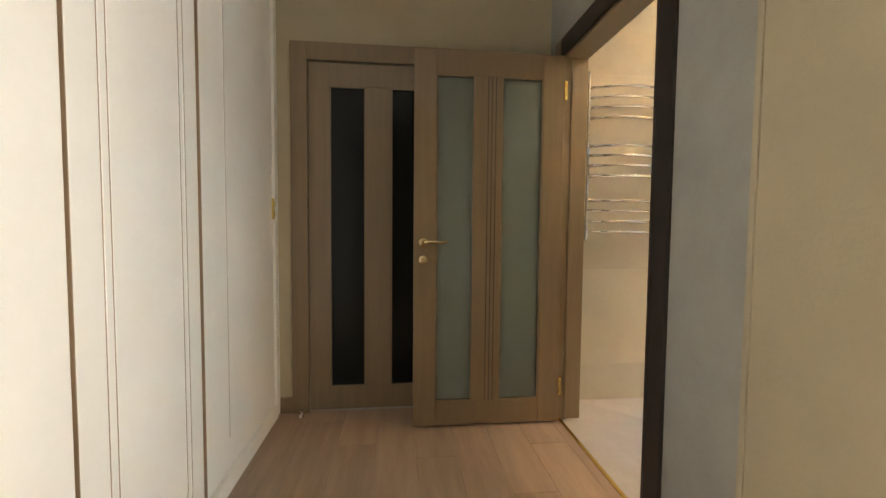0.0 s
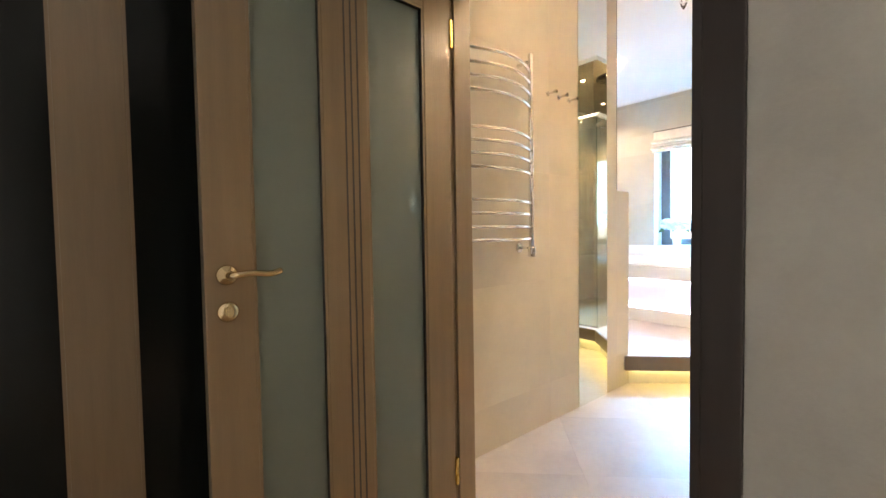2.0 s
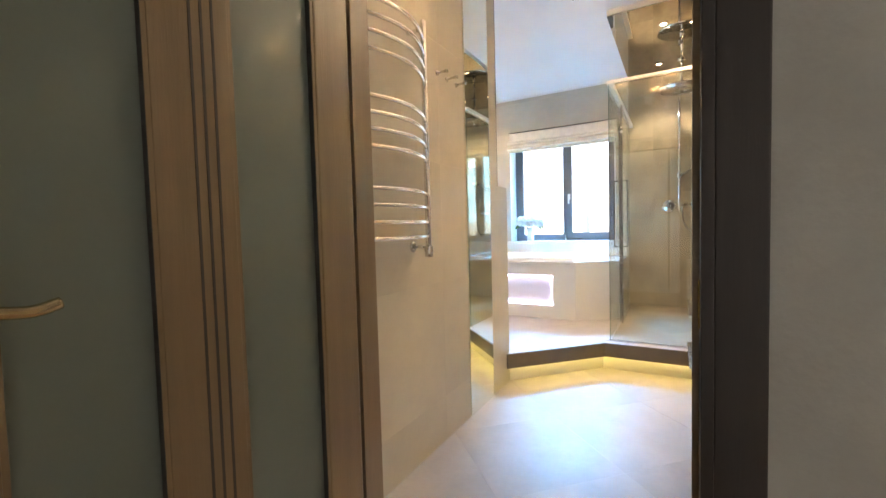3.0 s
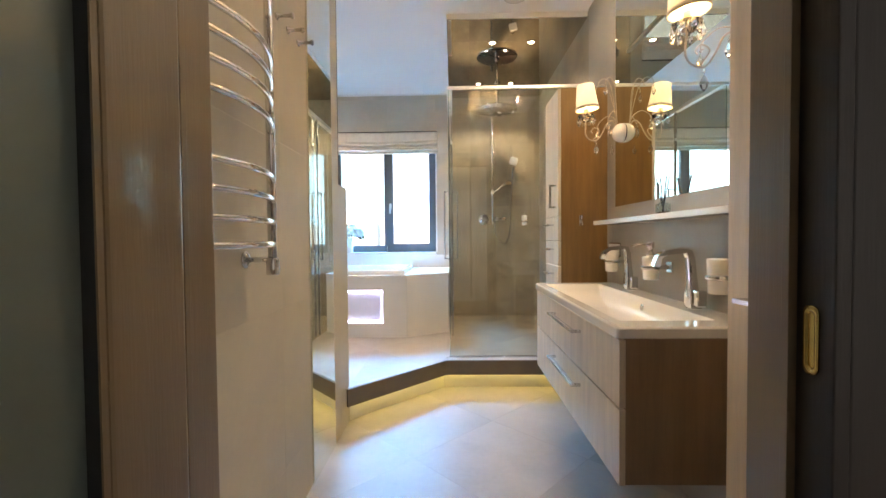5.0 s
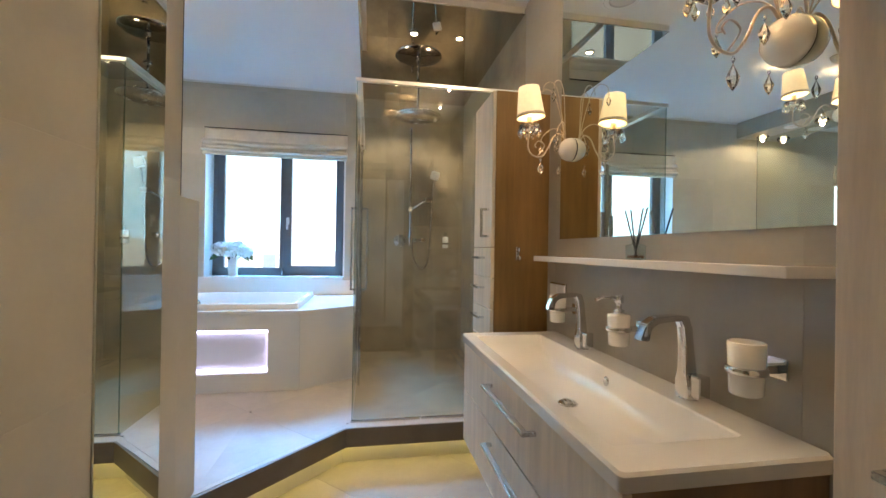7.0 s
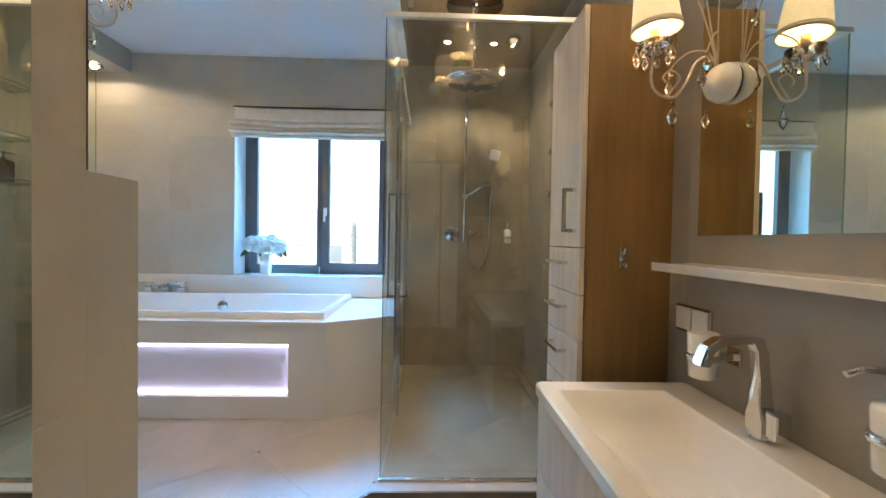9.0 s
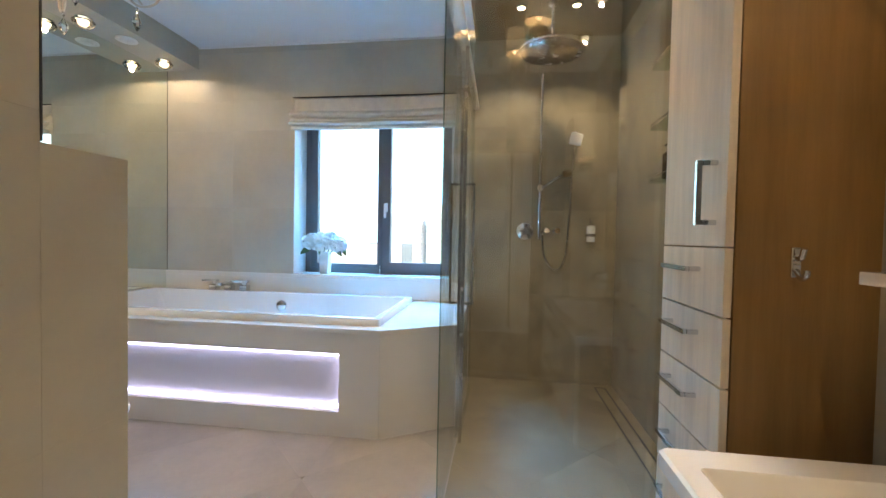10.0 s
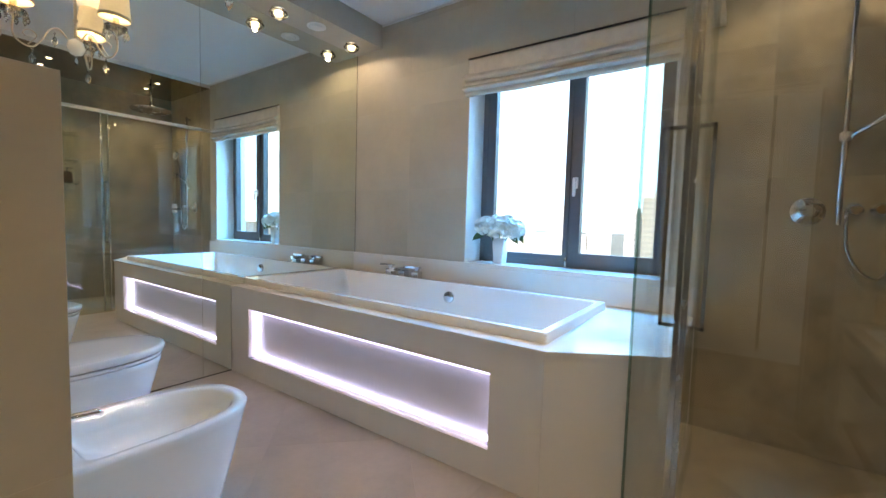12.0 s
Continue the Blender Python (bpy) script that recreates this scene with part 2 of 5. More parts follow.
def curve_points(ctrl, n=8):
    """A smooth line through control points (Catmull-Rom)."""
    c = [Vector(p) for p in ctrl]
    c = [2 * c[0] - c[1], *c, 2 * c[-1] - c[-2]]
    out = []
    for a, b, d, e in zip(c, c[1:], c[2:], c[3:]):
        for k in range(n):
            t = k / n
            out.append(0.5 * (2 * b + (d - a) * t + (2 * a - 5 * b + 4 * d - e) * t * t + (3 * b - a - 3 * d + e) * t ** 3))
    return out + [c[-2]]


def mesh_of(name, bm, mat):
    me = bpy.data.meshes.new(name)
    bm.to_mesh(me)
    bm.free()
    me.materials.append(mat)
    return me


def part(name, bm, mat, parent, label=""):
    ob = new(name, mesh_of(name, bm, mat))
    ob.parent = parent
    return tagged(ob, label)


def thing(name, label, category, group="", m=None):
    ob = new(name)
    ob.empty_display_size = 0.05
    if m is not None:
        ob.matrix_world = m
    return tagged(ob, label, category, group)


def crisp(ob, degrees=33):
    """Sharp creases where faces meet at more than this angle."""
    ob.data.set_sharp_from_angle(angle=radians(degrees))
    return ob


def structure(name, bm, mat, label="", parent=None):
    ob = new(name, mesh_of(name, bm, mat))
    if parent:
        ob.parent = parent
    return tagged(ob, label, "", "", "structure")


def solo(name, bm, mat, label, category, group=""):
    return tagged(new(name, mesh_of(name, bm, mat)), label, category, group)

# ---- the large structure ----
CEIL_Z, PLAT = 2.685, 0.206
X_HALL, X_BATH = 1.43, 1.56
WALL_L, WALL_R, WALL_E, WALL_M = 3.683, 2.09, 5.58, 5.55
T = 0.008

structure("floor_hall", boxes((-0.9, 1.44, -2.2, 3.8, -0.12, -0.012)), GROUT, "dark underlay below the laminate planks")
structure("floor_bathroom", boxes((1.44, 5.8, 1.9, 5.8, -0.12, -0.008)), GROUT, "grey grout bed below the stone floor tiles")
structure("threshold", box(1.435, 1.452, 2.598, 3.443, -0.02, 0.004, 0.002), BRASS, "thin metal strip between laminate and tiles")
structure("ceiling_hall", boxes((-0.9, 1.5, -2.2, 3.8, CEIL_Z, CEIL_Z + 0.12)), CEIL, "plain white painted ceiling")
structure("ceiling_bathroom", boxes((1.5, 5.9, 1.9, 5.8, CEIL_Z, CEIL_Z + 0.12)), CEIL, "smooth white painted bathroom ceiling")
# between hall and bathroom, with the door opening
structure("wall_hall_east", boxes((X_HALL, X_BATH, 2.165, 2.580, 0, CEIL_Z), (X_HALL, X_BATH, 3.463, 3.70, 0, CEIL_Z), (X_HALL, X_BATH, 2.580, 3.463, 2.035, CEIL_Z)), PAINT_GREY, "grey plastered wall beside the bathroom door")
structure("wall_hall_near", boxes((1.41, X_BATH, 1.62, 2.165, 0, CEIL_Z)), PAINT, "beige painted hall wall")
structure("wall_hall_rear", boxes((1.41, X_BATH, -2.2, 0.20, 0, CEIL_Z)), PAINT, "beige painted hall wall beyond the opening")
structure("wall_hall_lintel", boxes((1.41, X_BATH, 0.20, 1.62, 2.15, CEIL_Z)), PAINT, "beige wall above the hall opening")
# unseen walls added behind the opening to block blue sky light
structure("wall_sky_block", boxes((1.90, 2.0, 0.10, 1.72, 0, 2.25), (X_BATH, 1.90, 0.10, 0.20, 0, 2.25), (X_BATH, 1.90, 1.62, 1.72, 0, 2.25), (X_BATH, 1.90, 0.20, 1.62, 2.15, 2.25), (1.44, 1.90, 0.20, 1.62, -0.1, -0.002)), PAINT, "unseen walls added to keep sky light out of the hall")
structure("trim_corner", box(1.404, 1.412, 2.150, 2.168, 0, CEIL_Z, 0.003), PAINT, "slim corner bead on the hall wall")
structure("wall_hall_end", boxes((-0.9, 0.004, 3.66, 3.80, 0, CEIL_Z), (0.845, X_HALL, 3.66, 3.80, 0, CEIL_Z), (0.004, 0.845, 3.66, 3.80, 2.03, CEIL_Z)), PAINT, "beige painted end wall of the hall")
# near-black panel added in place of an unlit room
structure("wall_unlit_room", boxes((-0.1, 0.9, 3.95, 4.0, 0, CEIL_Z)), SEAM, "near-black panel standing for the unlit room behind the door")
structure("wall_hall_west", boxes((-0.9, -0.78, -2.2, 3.8, 0, CEIL_Z)), PAINT, "plain wall behind the wardrobe")
structure("wall_hall_south", boxes((-0.9, 1.56, -2.32, -2.2, 0, CEIL_Z)), PAINT, "plain wall closing the hall")
structure("baseboard", box(-0.145, -0.073, 3.644, 3.66, 0, 0.09, 0.003), DOORWOOD, "short brown baseboard beside the door casing")
# bathroom shell
wall_vanity = structure("wall_vanity", boxes((X_BATH, 5.8, 1.95, WALL_R - T, 0, CEIL_Z)), GROUT, "wall behind the washbasin, clad in grey-beige stone tiles")
wall_towel = structure("wall_towel", boxes((X_BATH, 3.17, WALL_L + T, 3.85, 0, CEIL_Z), (3.06, 3.17 - T, 3.85, WALL_M, 0, CEIL_Z)), GROUT, "beige stone-tiled wall with the towel warmer")
cistern_box = structure("wall_cistern", boxes((3.17, 3.342 - T, WALL_L + T, WALL_M, 0, 1.369)), GROUT, "low tiled boxing that carries toilet and bidet")
wall_mirror = structure("wall_mirror", boxes((3.06, 5.8, WALL_M + 0.008, 5.70, 0, CEIL_Z)), GROUT, "wall behind the large mirror")
WY0, WY1, WZ0, WZ1 = 3.245, 4.47, 0.925, 2.26
wall_window = structure("wall_window", boxes((WALL_E + T, 5.92, 1.95, WY0, 0, CEIL_Z), (WALL_E + T, 5.92, WY1, 5.70, 0, CEIL_Z), (WALL_E + T, 5.92, WY0, WY1, 0, WZ0 - 0.03), (WALL_E + T, 5.92, WY0, WY1, WZ1, CEIL_Z)), CEIL, "outer wall with the window, clad in stone tiles")
structure("beam", box(3.17, WALL_E, 5.275, WALL_M, 2.512, CEIL_Z + 0.01), TILE, "boxed beam above the mirror with downlights")
structure("trim_cornice", boxes((WALL_E - 0.006, WALL_E, 3.10, 5.275, CEIL_Z - 0.012, CEIL_Z), (3.9, 3.91, WALL_R, WALL_R + 0.006, CEIL_Z - 0.012, CEIL_Z)), CEIL, "fine white line where wall meets ceiling")

# raised floor with its chamfered front
EDGE = [(3.862, WALL_R), (3.862, 3.115), (3.285, WALL_L), (3.342, WALL_L + 0.02), (3.342, WALL_M), (WALL_E, WALL_M), (WALL_E, WALL_R)]
platform = structure("platform", prism(EDGE, 0.150, PLAT - 0.008), GROUT, "raised floor with a chamfered front edge")
EDGE_IN = [(3.905, WALL_R), (3.905, 3.134), (3.343, WALL_L), (3.43, WALL_L + 0.03), (3.43, WALL_M), (WALL_E, WALL_M), (WALL_E, WALL_R)]
structure("platform_base", prism(EDGE_IN, -0.01, 0.149), SOLID, "set-back base below the raised floor")


def strip(p, q, out, depth, z0, z1):
    """An upright slab along p-q, from the line outwards by depth."""
    d = Vector((q[0] - p[0], q[1] - p[1]))
    n = Vector((d.y, -d.x)).normalized() * depth * out
    return prism([p, q, (q[0] + n.x, q[1] + n.y), (p[0] + n.x, p[1] + n.y)], z0, z1)


FR = [(3.862, WALL_R), (3.862, 3.115), (3.285, WALL_L)]
for a, b in zip(FR, FR[1:]):
    part("riser", strip(a, b, -1, 0.012, 0.104, PLAT + 0.001), RISER, platform, "brown tiled edge")
led = thing("led_strip", "warm yellow light strip below the platform edge", "light strip")
for a, b in zip([(3.900, WALL_R + 0.02), (3.900, 3.131), (3.345, 3.67)], [(3.900, 3.131), (3.345, 3.67)]):
    part("light_strip", strip(a, b, -1, 0.016, 0.110, 0.122), LED_YELLOW, led)

# window
win = new("window_1")
tagged(win, "anthracite two-sash window in a tiled reveal", "", "", "structure")
FX0, FX1 = 5.775, 5.84
part("window_frame", boxes((FX0, FX1, WY1 - 0.045, WY1, WZ0, WZ1), (FX0, FX1, WY0, WY0 + 0.03, WZ0, WZ1), (FX0, FX1, WY0, WY1, WZ0, WZ0 + 0.04), (FX0, FX1, WY0, WY1, WZ1 - 0.05, WZ1), (FX0 + 0.01, FX1, 3.80, 3.863, WZ0, WZ1)), FRAME, win)
part("window_sash", boxes((FX0 - 0.012, FX0 + 0.04, 3.30 - 0.035, 3.335, WZ0 + 0.03, WZ1 - 0.03), (FX0 - 0.012, FX0 + 0.04, 3.753, 3.815, WZ0 + 0.03, WZ1 - 0.03), (FX0 - 0.0115, FX0 + 0.039, 3.335, 3.753, WZ0 + 0.03, WZ0 + 0.095), (FX0 - 0.0115, FX0 + 0.039, 3.335, 3.753, WZ1 - 0.09, WZ1 - 0.03)), FRAME, win)
part("window_sash", boxes((FX0 + 0.004, FX0 + 0.05, 4.365, 4.426, WZ0 + 0.03, WZ1 - 0.03), (FX0 + 0.004, FX0 + 0.05, 3.83, 3.862, WZ0 + 0.03, WZ1 - 0.03), (FX0 + 0.0045, FX0 + 0.049, 3.862, 4.365, WZ0 + 0.03, WZ0 + 0.075), (FX0 + 0.0045, FX0 + 0.049, 3.862, 4.365, WZ1 - 0.09, WZ1 - 0.03)), FRAME, win)
for y0, y1 in ((3.33, 3.76), (3.86, 4.37)):
    p = part("pane", box(FX0 + 0.02, FX0 + 0.026, y0, y1, WZ0 + 0.06, WZ1 - 0.06), GLASS, win)
    p.visible_shadow = False
hnd = part("window_handle", boxes((FX0 - 0.024, FX0 - 0.012, 3.772, 3.798, 1.42, 1.49), (FX0 - 0.055, FX0 - 0.024, 3.778, 3.792, 1.465, 1.48), (FX0 - 0.062, FX0 - 0.046, 3.776, 3.794, 1.37, 1.485), bevel=0.003), WHITEPL, win, "small white window handle")
part("hinge", lathe([(0.008, 0), (0.008, 0.06), (0.002, 0.064)], pose(FX0 - 0.015, 3.83, WZ0 + 0.005), 10), STEEL, win)
part("window_sill", box(WALL_E - 0.018, FX0 - 0.002, WY0 + 0.001, WY1 - 0.001, WZ0 - 0.028, WZ0, 0.003), SOLID, win, "cream solid-surface window sill")
for y0, y1 in ((WY1, WY1 + 0.006), (WY0 - 0.006, WY0)):
    part("reveal", box(WALL_E - 0.001, 5.83, y0 - 0.006, y1 - 0.006 if y0 > 4 else y1 + 0.004, WZ0, WZ1), CEIL, win, "white window reveal")

# ---- doors of the hall ----


def glazed_door(name, label, satin, kind="", m=None, handle=True):
    """A leaf 0.80 by 2.0 m, hinged at x = 0 and running to -x, with its face on y = 0 and its back on y = 0.04."""
    d = new(name)
    tagged(d, label, "door", "", kind)
    if m is not None:
        d.matrix_world = m
    w = 0.805
    part("stile", box(-w, -w + 0.115, 0, 0.04, 0.012, 2.005, 0.003), DOORWOOD, d)
    part("stile", box(-0.118, 0, 0, 0.04, 0.012, 2.005, 0.005), DOORWOOD, d)
    part("rail", box(-w + 0.115, -0.118, 0.0008, 0.0392, 0.012, 0.143, 0.002), DOORWOOD, d)
    part("rail", box(-w + 0.115, -0.118, 0.0008, 0.0392, 1.878, 2.005, 0.002), DOORWOOD, d)
    mull = part("mullion", box(-0.487, -0.342, 0.0008, 0.0392, 0.143, 1.878, 0.002), DOORWOOD, d)
    for x in (-0.419, -0.398, -0.377) if handle else ():
        part("groove", box(x, x + 0.005, -0.0006, 0.002, 0.146, 1.875), SEAM, mull)
    for x0, x1 in ((-w + 0.115, -0.487), (-0.342, -0.118)):
        pane = part("pane", box(x0, x1, 0.019, 0.025, 0.143, 1.878), satin, d, "satin glass strip")
        # inner side of the bead, coloured black
        part("dark_rim", boxes((x0, x0 + 0.008, 0.0046, 0.0185, 0.143, 1.878), (x1 - 0.008, x1, 0.0046, 0.0185, 0.143, 1.878), (x0 + 0.008, x1 - 0.008, 0.0046, 0.0182, 0.143, 0.151), (x0 + 0.008, x1 - 0.008, 0.0046, 0.0182, 1.870, 1.878)), BLACK, pane, "black inner side of the glazing bead")
        part("bead", boxes((x0, x0 + 0.0078, 0.0022, 0.0044, 0.143, 1.878), (x1 - 0.0078, x1, 0.0022, 0.0044, 0.143, 1.878), (x0 + 0.0078, x1 - 0.0078, 0.0024, 0.0043, 0.143, 0.1508), (x0 + 0.0078, x1 - 0.0078, 0.0024, 0.0043, 1.8702, 1.878)), DOORWOOD, pane)
    if handle:
        hz, hx = 1.005, -w + 0.05
        h = part("handle", lathe([(0.025, 0), (0.026, 0.004), (0.022, 0.009), (0.012, 0.011), (0.010, 0.03)], pose(hx, 0, hz, 90), 20), NICKEL, d, "satin nickel lever handle")
        part("lever", tube(curve_points([(hx, -0.03, hz), (hx + 0.012, -0.047, hz + 0.002), (hx + 0.05, -0.05, hz + 0.004), (hx + 0.09, -0.05, hz), (hx + 0.12, -0.045, hz + 0.006)]), 0.0085, 10, None), NICKEL, h)
        lock = part("lock_rosette", lathe([(0.025, 0), (0.026, 0.004), (0.021, 0.010), (0.010, 0.011)], pose(hx, 0, hz - 0.093, 90), 20), NICKEL, d)
        part("thumb_turn", boxes((hx - 0.004, hx + 0.004, -0.024, -0.010, hz - 0.105, hz - 0.081), bevel=0.002), NICKEL, lock)
    return d


leaf = glazed_door("bathroom_door", "open brown wooden door with two satin glass strips", SATIN, "", pose(1.416, 3.395, 0))
for z in (0.21, 1.82):
    part("hinge", boxes((-0.003, 0.012, -0.006, 0.012, z - 0.05, z + 0.05), (-0.002, 0.009, -0.009, -0.005, z - 0.048, z - 0.012), (-0.002, 0.009, -0.009, -0.005, z + 0.012, z + 0.048), bevel=0.001), BRASS, leaf, "brass hinge")
glazed_door("door_1", "closed brown door, its satin glass coloured black for the unlit room", SATIN_UNLIT, "structure", pose(0.828, 3.655, 0), False)
# the end door hangs the same way, so its narrow stile lies to the west
casing_end = structure("door_casing_1", boxes((-0.072, 0.020, 3.635, 3.66, 0, 2.11), (0.831, 0.921, 3.635, 3.66, 0, 2.11), (0.020, 0.831, 3.636, 3.66, 2.012, 2.11), bevel=0.003), DOORWOOD, "brown wooden casing round the closed door")
# bathroom door frame: casing on the hall side, lining in the opening, casing inside
casing = new("door_casing_2")
tagged(casing, "brown wooden casing of the bathroom door, near side darkened for shade", "", "", "structure")
# near side and head use the near-black wood, their shade coloured in
part("casing_board", box(1.415, 1.43, 2.500, 2.578, 0, 2.12, 0.003), DOORSHADE, casing)
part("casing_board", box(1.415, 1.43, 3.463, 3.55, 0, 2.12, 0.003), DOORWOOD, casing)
part("casing_board", box(1.4152, 1.4298, 2.578, 3.463, 2.022, 2.12, 0.003), DOORSHADE, casing)
part("lining", box(1.4145, 1.4715, 2.578, 2.598, 0, 2.033, 0.002), DOORSHADE, casing)
part("lining", box(1.4715, X_BATH + 0.004, 2.578, 2.598, 0, 2.033, 0.002), DOORWOOD, casing)
part("lining", box(1.432, X_BATH + 0.004, 3.443, 3.463, 0, 2.033, 0.002), DOORWOOD, casing)
part("lining", box(1.432, X_BATH + 0.004, 2.598, 3.443, 2.013, 2.033, 0.002), DOORWOOD, casing)
part("door_stop", box(1.470, 1.482, 2.598, 2.610, 0, 2.013, 0.001), DOORWOOD, casing)
part("door_stop", box(1.470, 1.482, 3.431, 3.443, 0, 2.013, 0.001), DOORWOOD, casing)
part("casing_board", box(X_BATH, X_BATH + 0.014, 2.50, 2.578, 0, 2.11, 0.003), DOORWOOD, casing)
part("casing_board", box(X_BATH, X_BATH + 0.014, 3.463, 3.54, 0, 2.11, 0.003), DOORWOOD, casing)
part("casing_board", box(X_BATH, X_BATH + 0.0138, 2.578, 3.463, 2.035, 2.11, 0.003), DOORWOOD, casing)
sp = part("strike_plate", loft([rrect(-0.011, 0.011, -0.045, 0.045, 0, 0.010, 4), rrect(-0.011, 0.011, -0.045, 0.045, 0.003, 0.010, 4), rrect(-0.006, 0.006, -0.036, 0.036, 0.003, 0.005, 4), rrect(-0.006, 0.006, -0.036, 0.036, 0.0005, 0.005, 4)]), BRASS, casing, "brass strike plate")
sp.matrix_local = pose(1.446, 2.598, 0.945, -90, 0, 0)

# ---- hall things ----


wardrobe = thing("wardrobe", "cream lacquered built-in wardrobe with grooved doors", "wardrobe")


def wardrobe_door(y0, y1, lines, hinge_y=None, framed=None):
    """A hinged door with upright mouldings at the given places, or a round-cornered moulded frame."""
    d = part("door", box(-0.182, -0.160, y0, y1, 0.075, 2.55, 0.003), WHITEDOOR, wardrobe)
    # brown strip stands for the shade in the open gap between doors
    part("gap_shade", boxes((-0.1815, -0.1612, y0 - 0.003, y0 + 0.0005, 0.078, 2.547)), SHADEBROWN, d, "brown strip for the shade in the door gap")
    for y in lines:
        part("moulding", tube([(-0.160, y, 0.21), (-0.160, y, 2.42)], 0.0016, 8), WHITEDOOR, d)
        # brown strip drawn for the shade along the moulding
        part("groove", boxes((-0.1615, -0.1594, y + 0.0035, y + 0.0065, 0.21, 2.42)), SHADEBROWN, d, "brown strip for the shade beside the moulding")
    if framed:
        ya, yb, za, zb, c = framed
        for off, rad in ((0.0, 0.0014), (0.030, 0.0018)):
            p, q, lo, hi = ya - off, yb + off, za - off, zb + off
            ring = []
            for cy, cz, a0 in ((q - c, hi - c, 0), (p + c, hi - c, 90), (p + c, lo + c, 180), (q - c, lo + c, 270)):
                ring += [(-0.160, cy + c * math.cos(radians(a0 + 15 * k)), cz + c * math.sin(radians(a0 + 15 * k))) for k in range(7)]
            part("moulding", tube(ring + ring[:1], rad, 8), WHITEDOOR, d)
            # brown line drawn for the shade round the moulded frame
            part("groove", tube([(-0.1612, u[1] + (0.005 if u[1] > (p + q) / 2 else -0.005), u[2] + (0.005 if u[2] > 1.3 else -0.005)) for u in ring + ring[:1]], 0.0024, 6), SHADEBROWN, d, "brown strip for the shade beside the moulding")
    if hinge_y:
        part("hinge", boxes((-0.162, -0.150, hinge_y - 0.007, hinge_y + 0.007, 1.12, 1.235), (-0.152, -0.146, hinge_y - 0.004, hinge_y + 0.010, 1.135, 1.165), (-0.152, -0.146, hinge_y - 0.004, hinge_y + 0.010, 1.19, 1.22), bevel=0.001), BRASS, d, "brass hinge")


part("frame", boxes((-0.19, -0.148, 3.60, 3.66, 0, 2.62), (-0.19, -0.15, -2.2, 3.60, 2.556, 2.67), (-0.19, -0.142, -2.2, 3.60, 0, 0.068), bevel=0.003), WHITEDOOR, wardrobe)
# near-black strips added behind the gaps to make them look shaded
for y in (2.752, 2.163, 1.16):
    part("gap_shade_back", boxes((-0.30, -0.215, y - 0.02, y + 0.02, 0.07, 2.55)), DOORSHADE, wardrobe)
part("back", boxes((-0.76, -0.74, -2.2, 3.66, 0, 2.67)), WHITEDOOR, wardrobe)
wardrobe_door(2.765, 3.595, (2.966,), 3.588)
wardrobe_door(2.170, 2.740, (), None, (2.30, 2.620, 0.16, 2.40, 0.05))
for y0, y1 in ((1.62, 2.156), (1.00, 1.605), (0.35, 0.985), (-0.45, 0.33), (-1.25, -0.47), (-2.15, -1.27)):
    wardrobe_door(y0, y1, ())
solo("door_stop", lathe([(0.014, 0), (0.016, 0.004), (0.009, 0.010), (0.009, 0.028), (0.012, 0.032), (0.010, 0.040)], pose(-0.016, 3.59, 0), 16), STEEL, "small steel door stop on the floor", "door stop")

# ---- towel wall ----
rail = thing("towel_warmer", "chrome ladder towel warmer with bowed bars", "towel rail")
for x in (1.645, 2.137):
    part("upright", lathe([(0.004, 1.010), (0.013, 1.016), (0.013, 2.0), (0.010, 2.006)], pose(x, 3.600, 0), 14), CHROME, rail)
for z in (1.912, 1.853, 1.795, 1.733, 1.572, 1.515, 1.457, 1.396, 1.250, 1.190, 1.128, 1.068):
    part("bar", tube([(1.645 + 0.492 * k / 14, 3.600 - 0.075 * math.sin(math.pi * k / 14), z) for k in range(15)], 0.0085, 10), CHROME, rail)
for x, z in ((1.645, 1.97), (2.137, 1.97), (1.645, 1.04)):
    part("bracket", tube([(x, 3.600, z), (x, WALL_L, z)], 0.009), CHROME, rail)
valve = part("valve", lathe([(0.017, 0), (0.019, 0.003), (0.019, 0.045), (0.015, 0.052)], pose(2.137, 3.600, 0.975), 16), CHROME, rail, "chrome corner valve")
part("pipe", tube([(2.137, 3.600, 1.020), (2.137, WALL_L, 1.020)], 0.008), CHROME, valve)
part("rosette", lathe([(0.027, 0), (0.027, 0.005), (0.012, 0.009)], pose(2.137, WALL_L, 1.020, 90), 16), CHROME, valve)
for x in (2.395, 2.497, 2.60):
    hk = thing("wall_hook", "small steel peg hook on the tiled wall", "hook", "hooks beside the towel warmer", pose(x, WALL_L, 1.878))
    part("peg", lathe([(0.014, 0), (0.014, 0.004), (0.006, 0.006), (0.006, 0.052), (0.011, 0.055), (0.011, 0.062)], pose(0, 0, 0, 90), 14), STEEL, hk)
strip_mirror = solo("wall_mirror_strip", box(2.696, 3.032, WALL_L - 0.006, WALL_L + 0.001, 0.002, CEIL_Z - 0.003), MIRROR, "tall narrow mirror panel flush in the tiled wall", "mirror")

# ---- washbasin wall ----
vanity = thing("vanity_unit", "wall-hung vanity with two ash-veneer drawers", "cabinet")
# carcass coloured darker than the fronts for the shade on its sides
part("body", boxes((2.195, 2.213, WALL_R, 2.527, 0.305, 0.762), (3.417, 3.435, WALL_R, 2.527, 0.305, 0.762), (2.213, 3.417, WALL_R, 2.527, 0.305, 0.323), (2.213, 3.417, WALL_R, WALL_R + 0.012, 0.323, 0.762)), SHADEBROWN, vanity, "carcass with its sides coloured dark brown for shade")
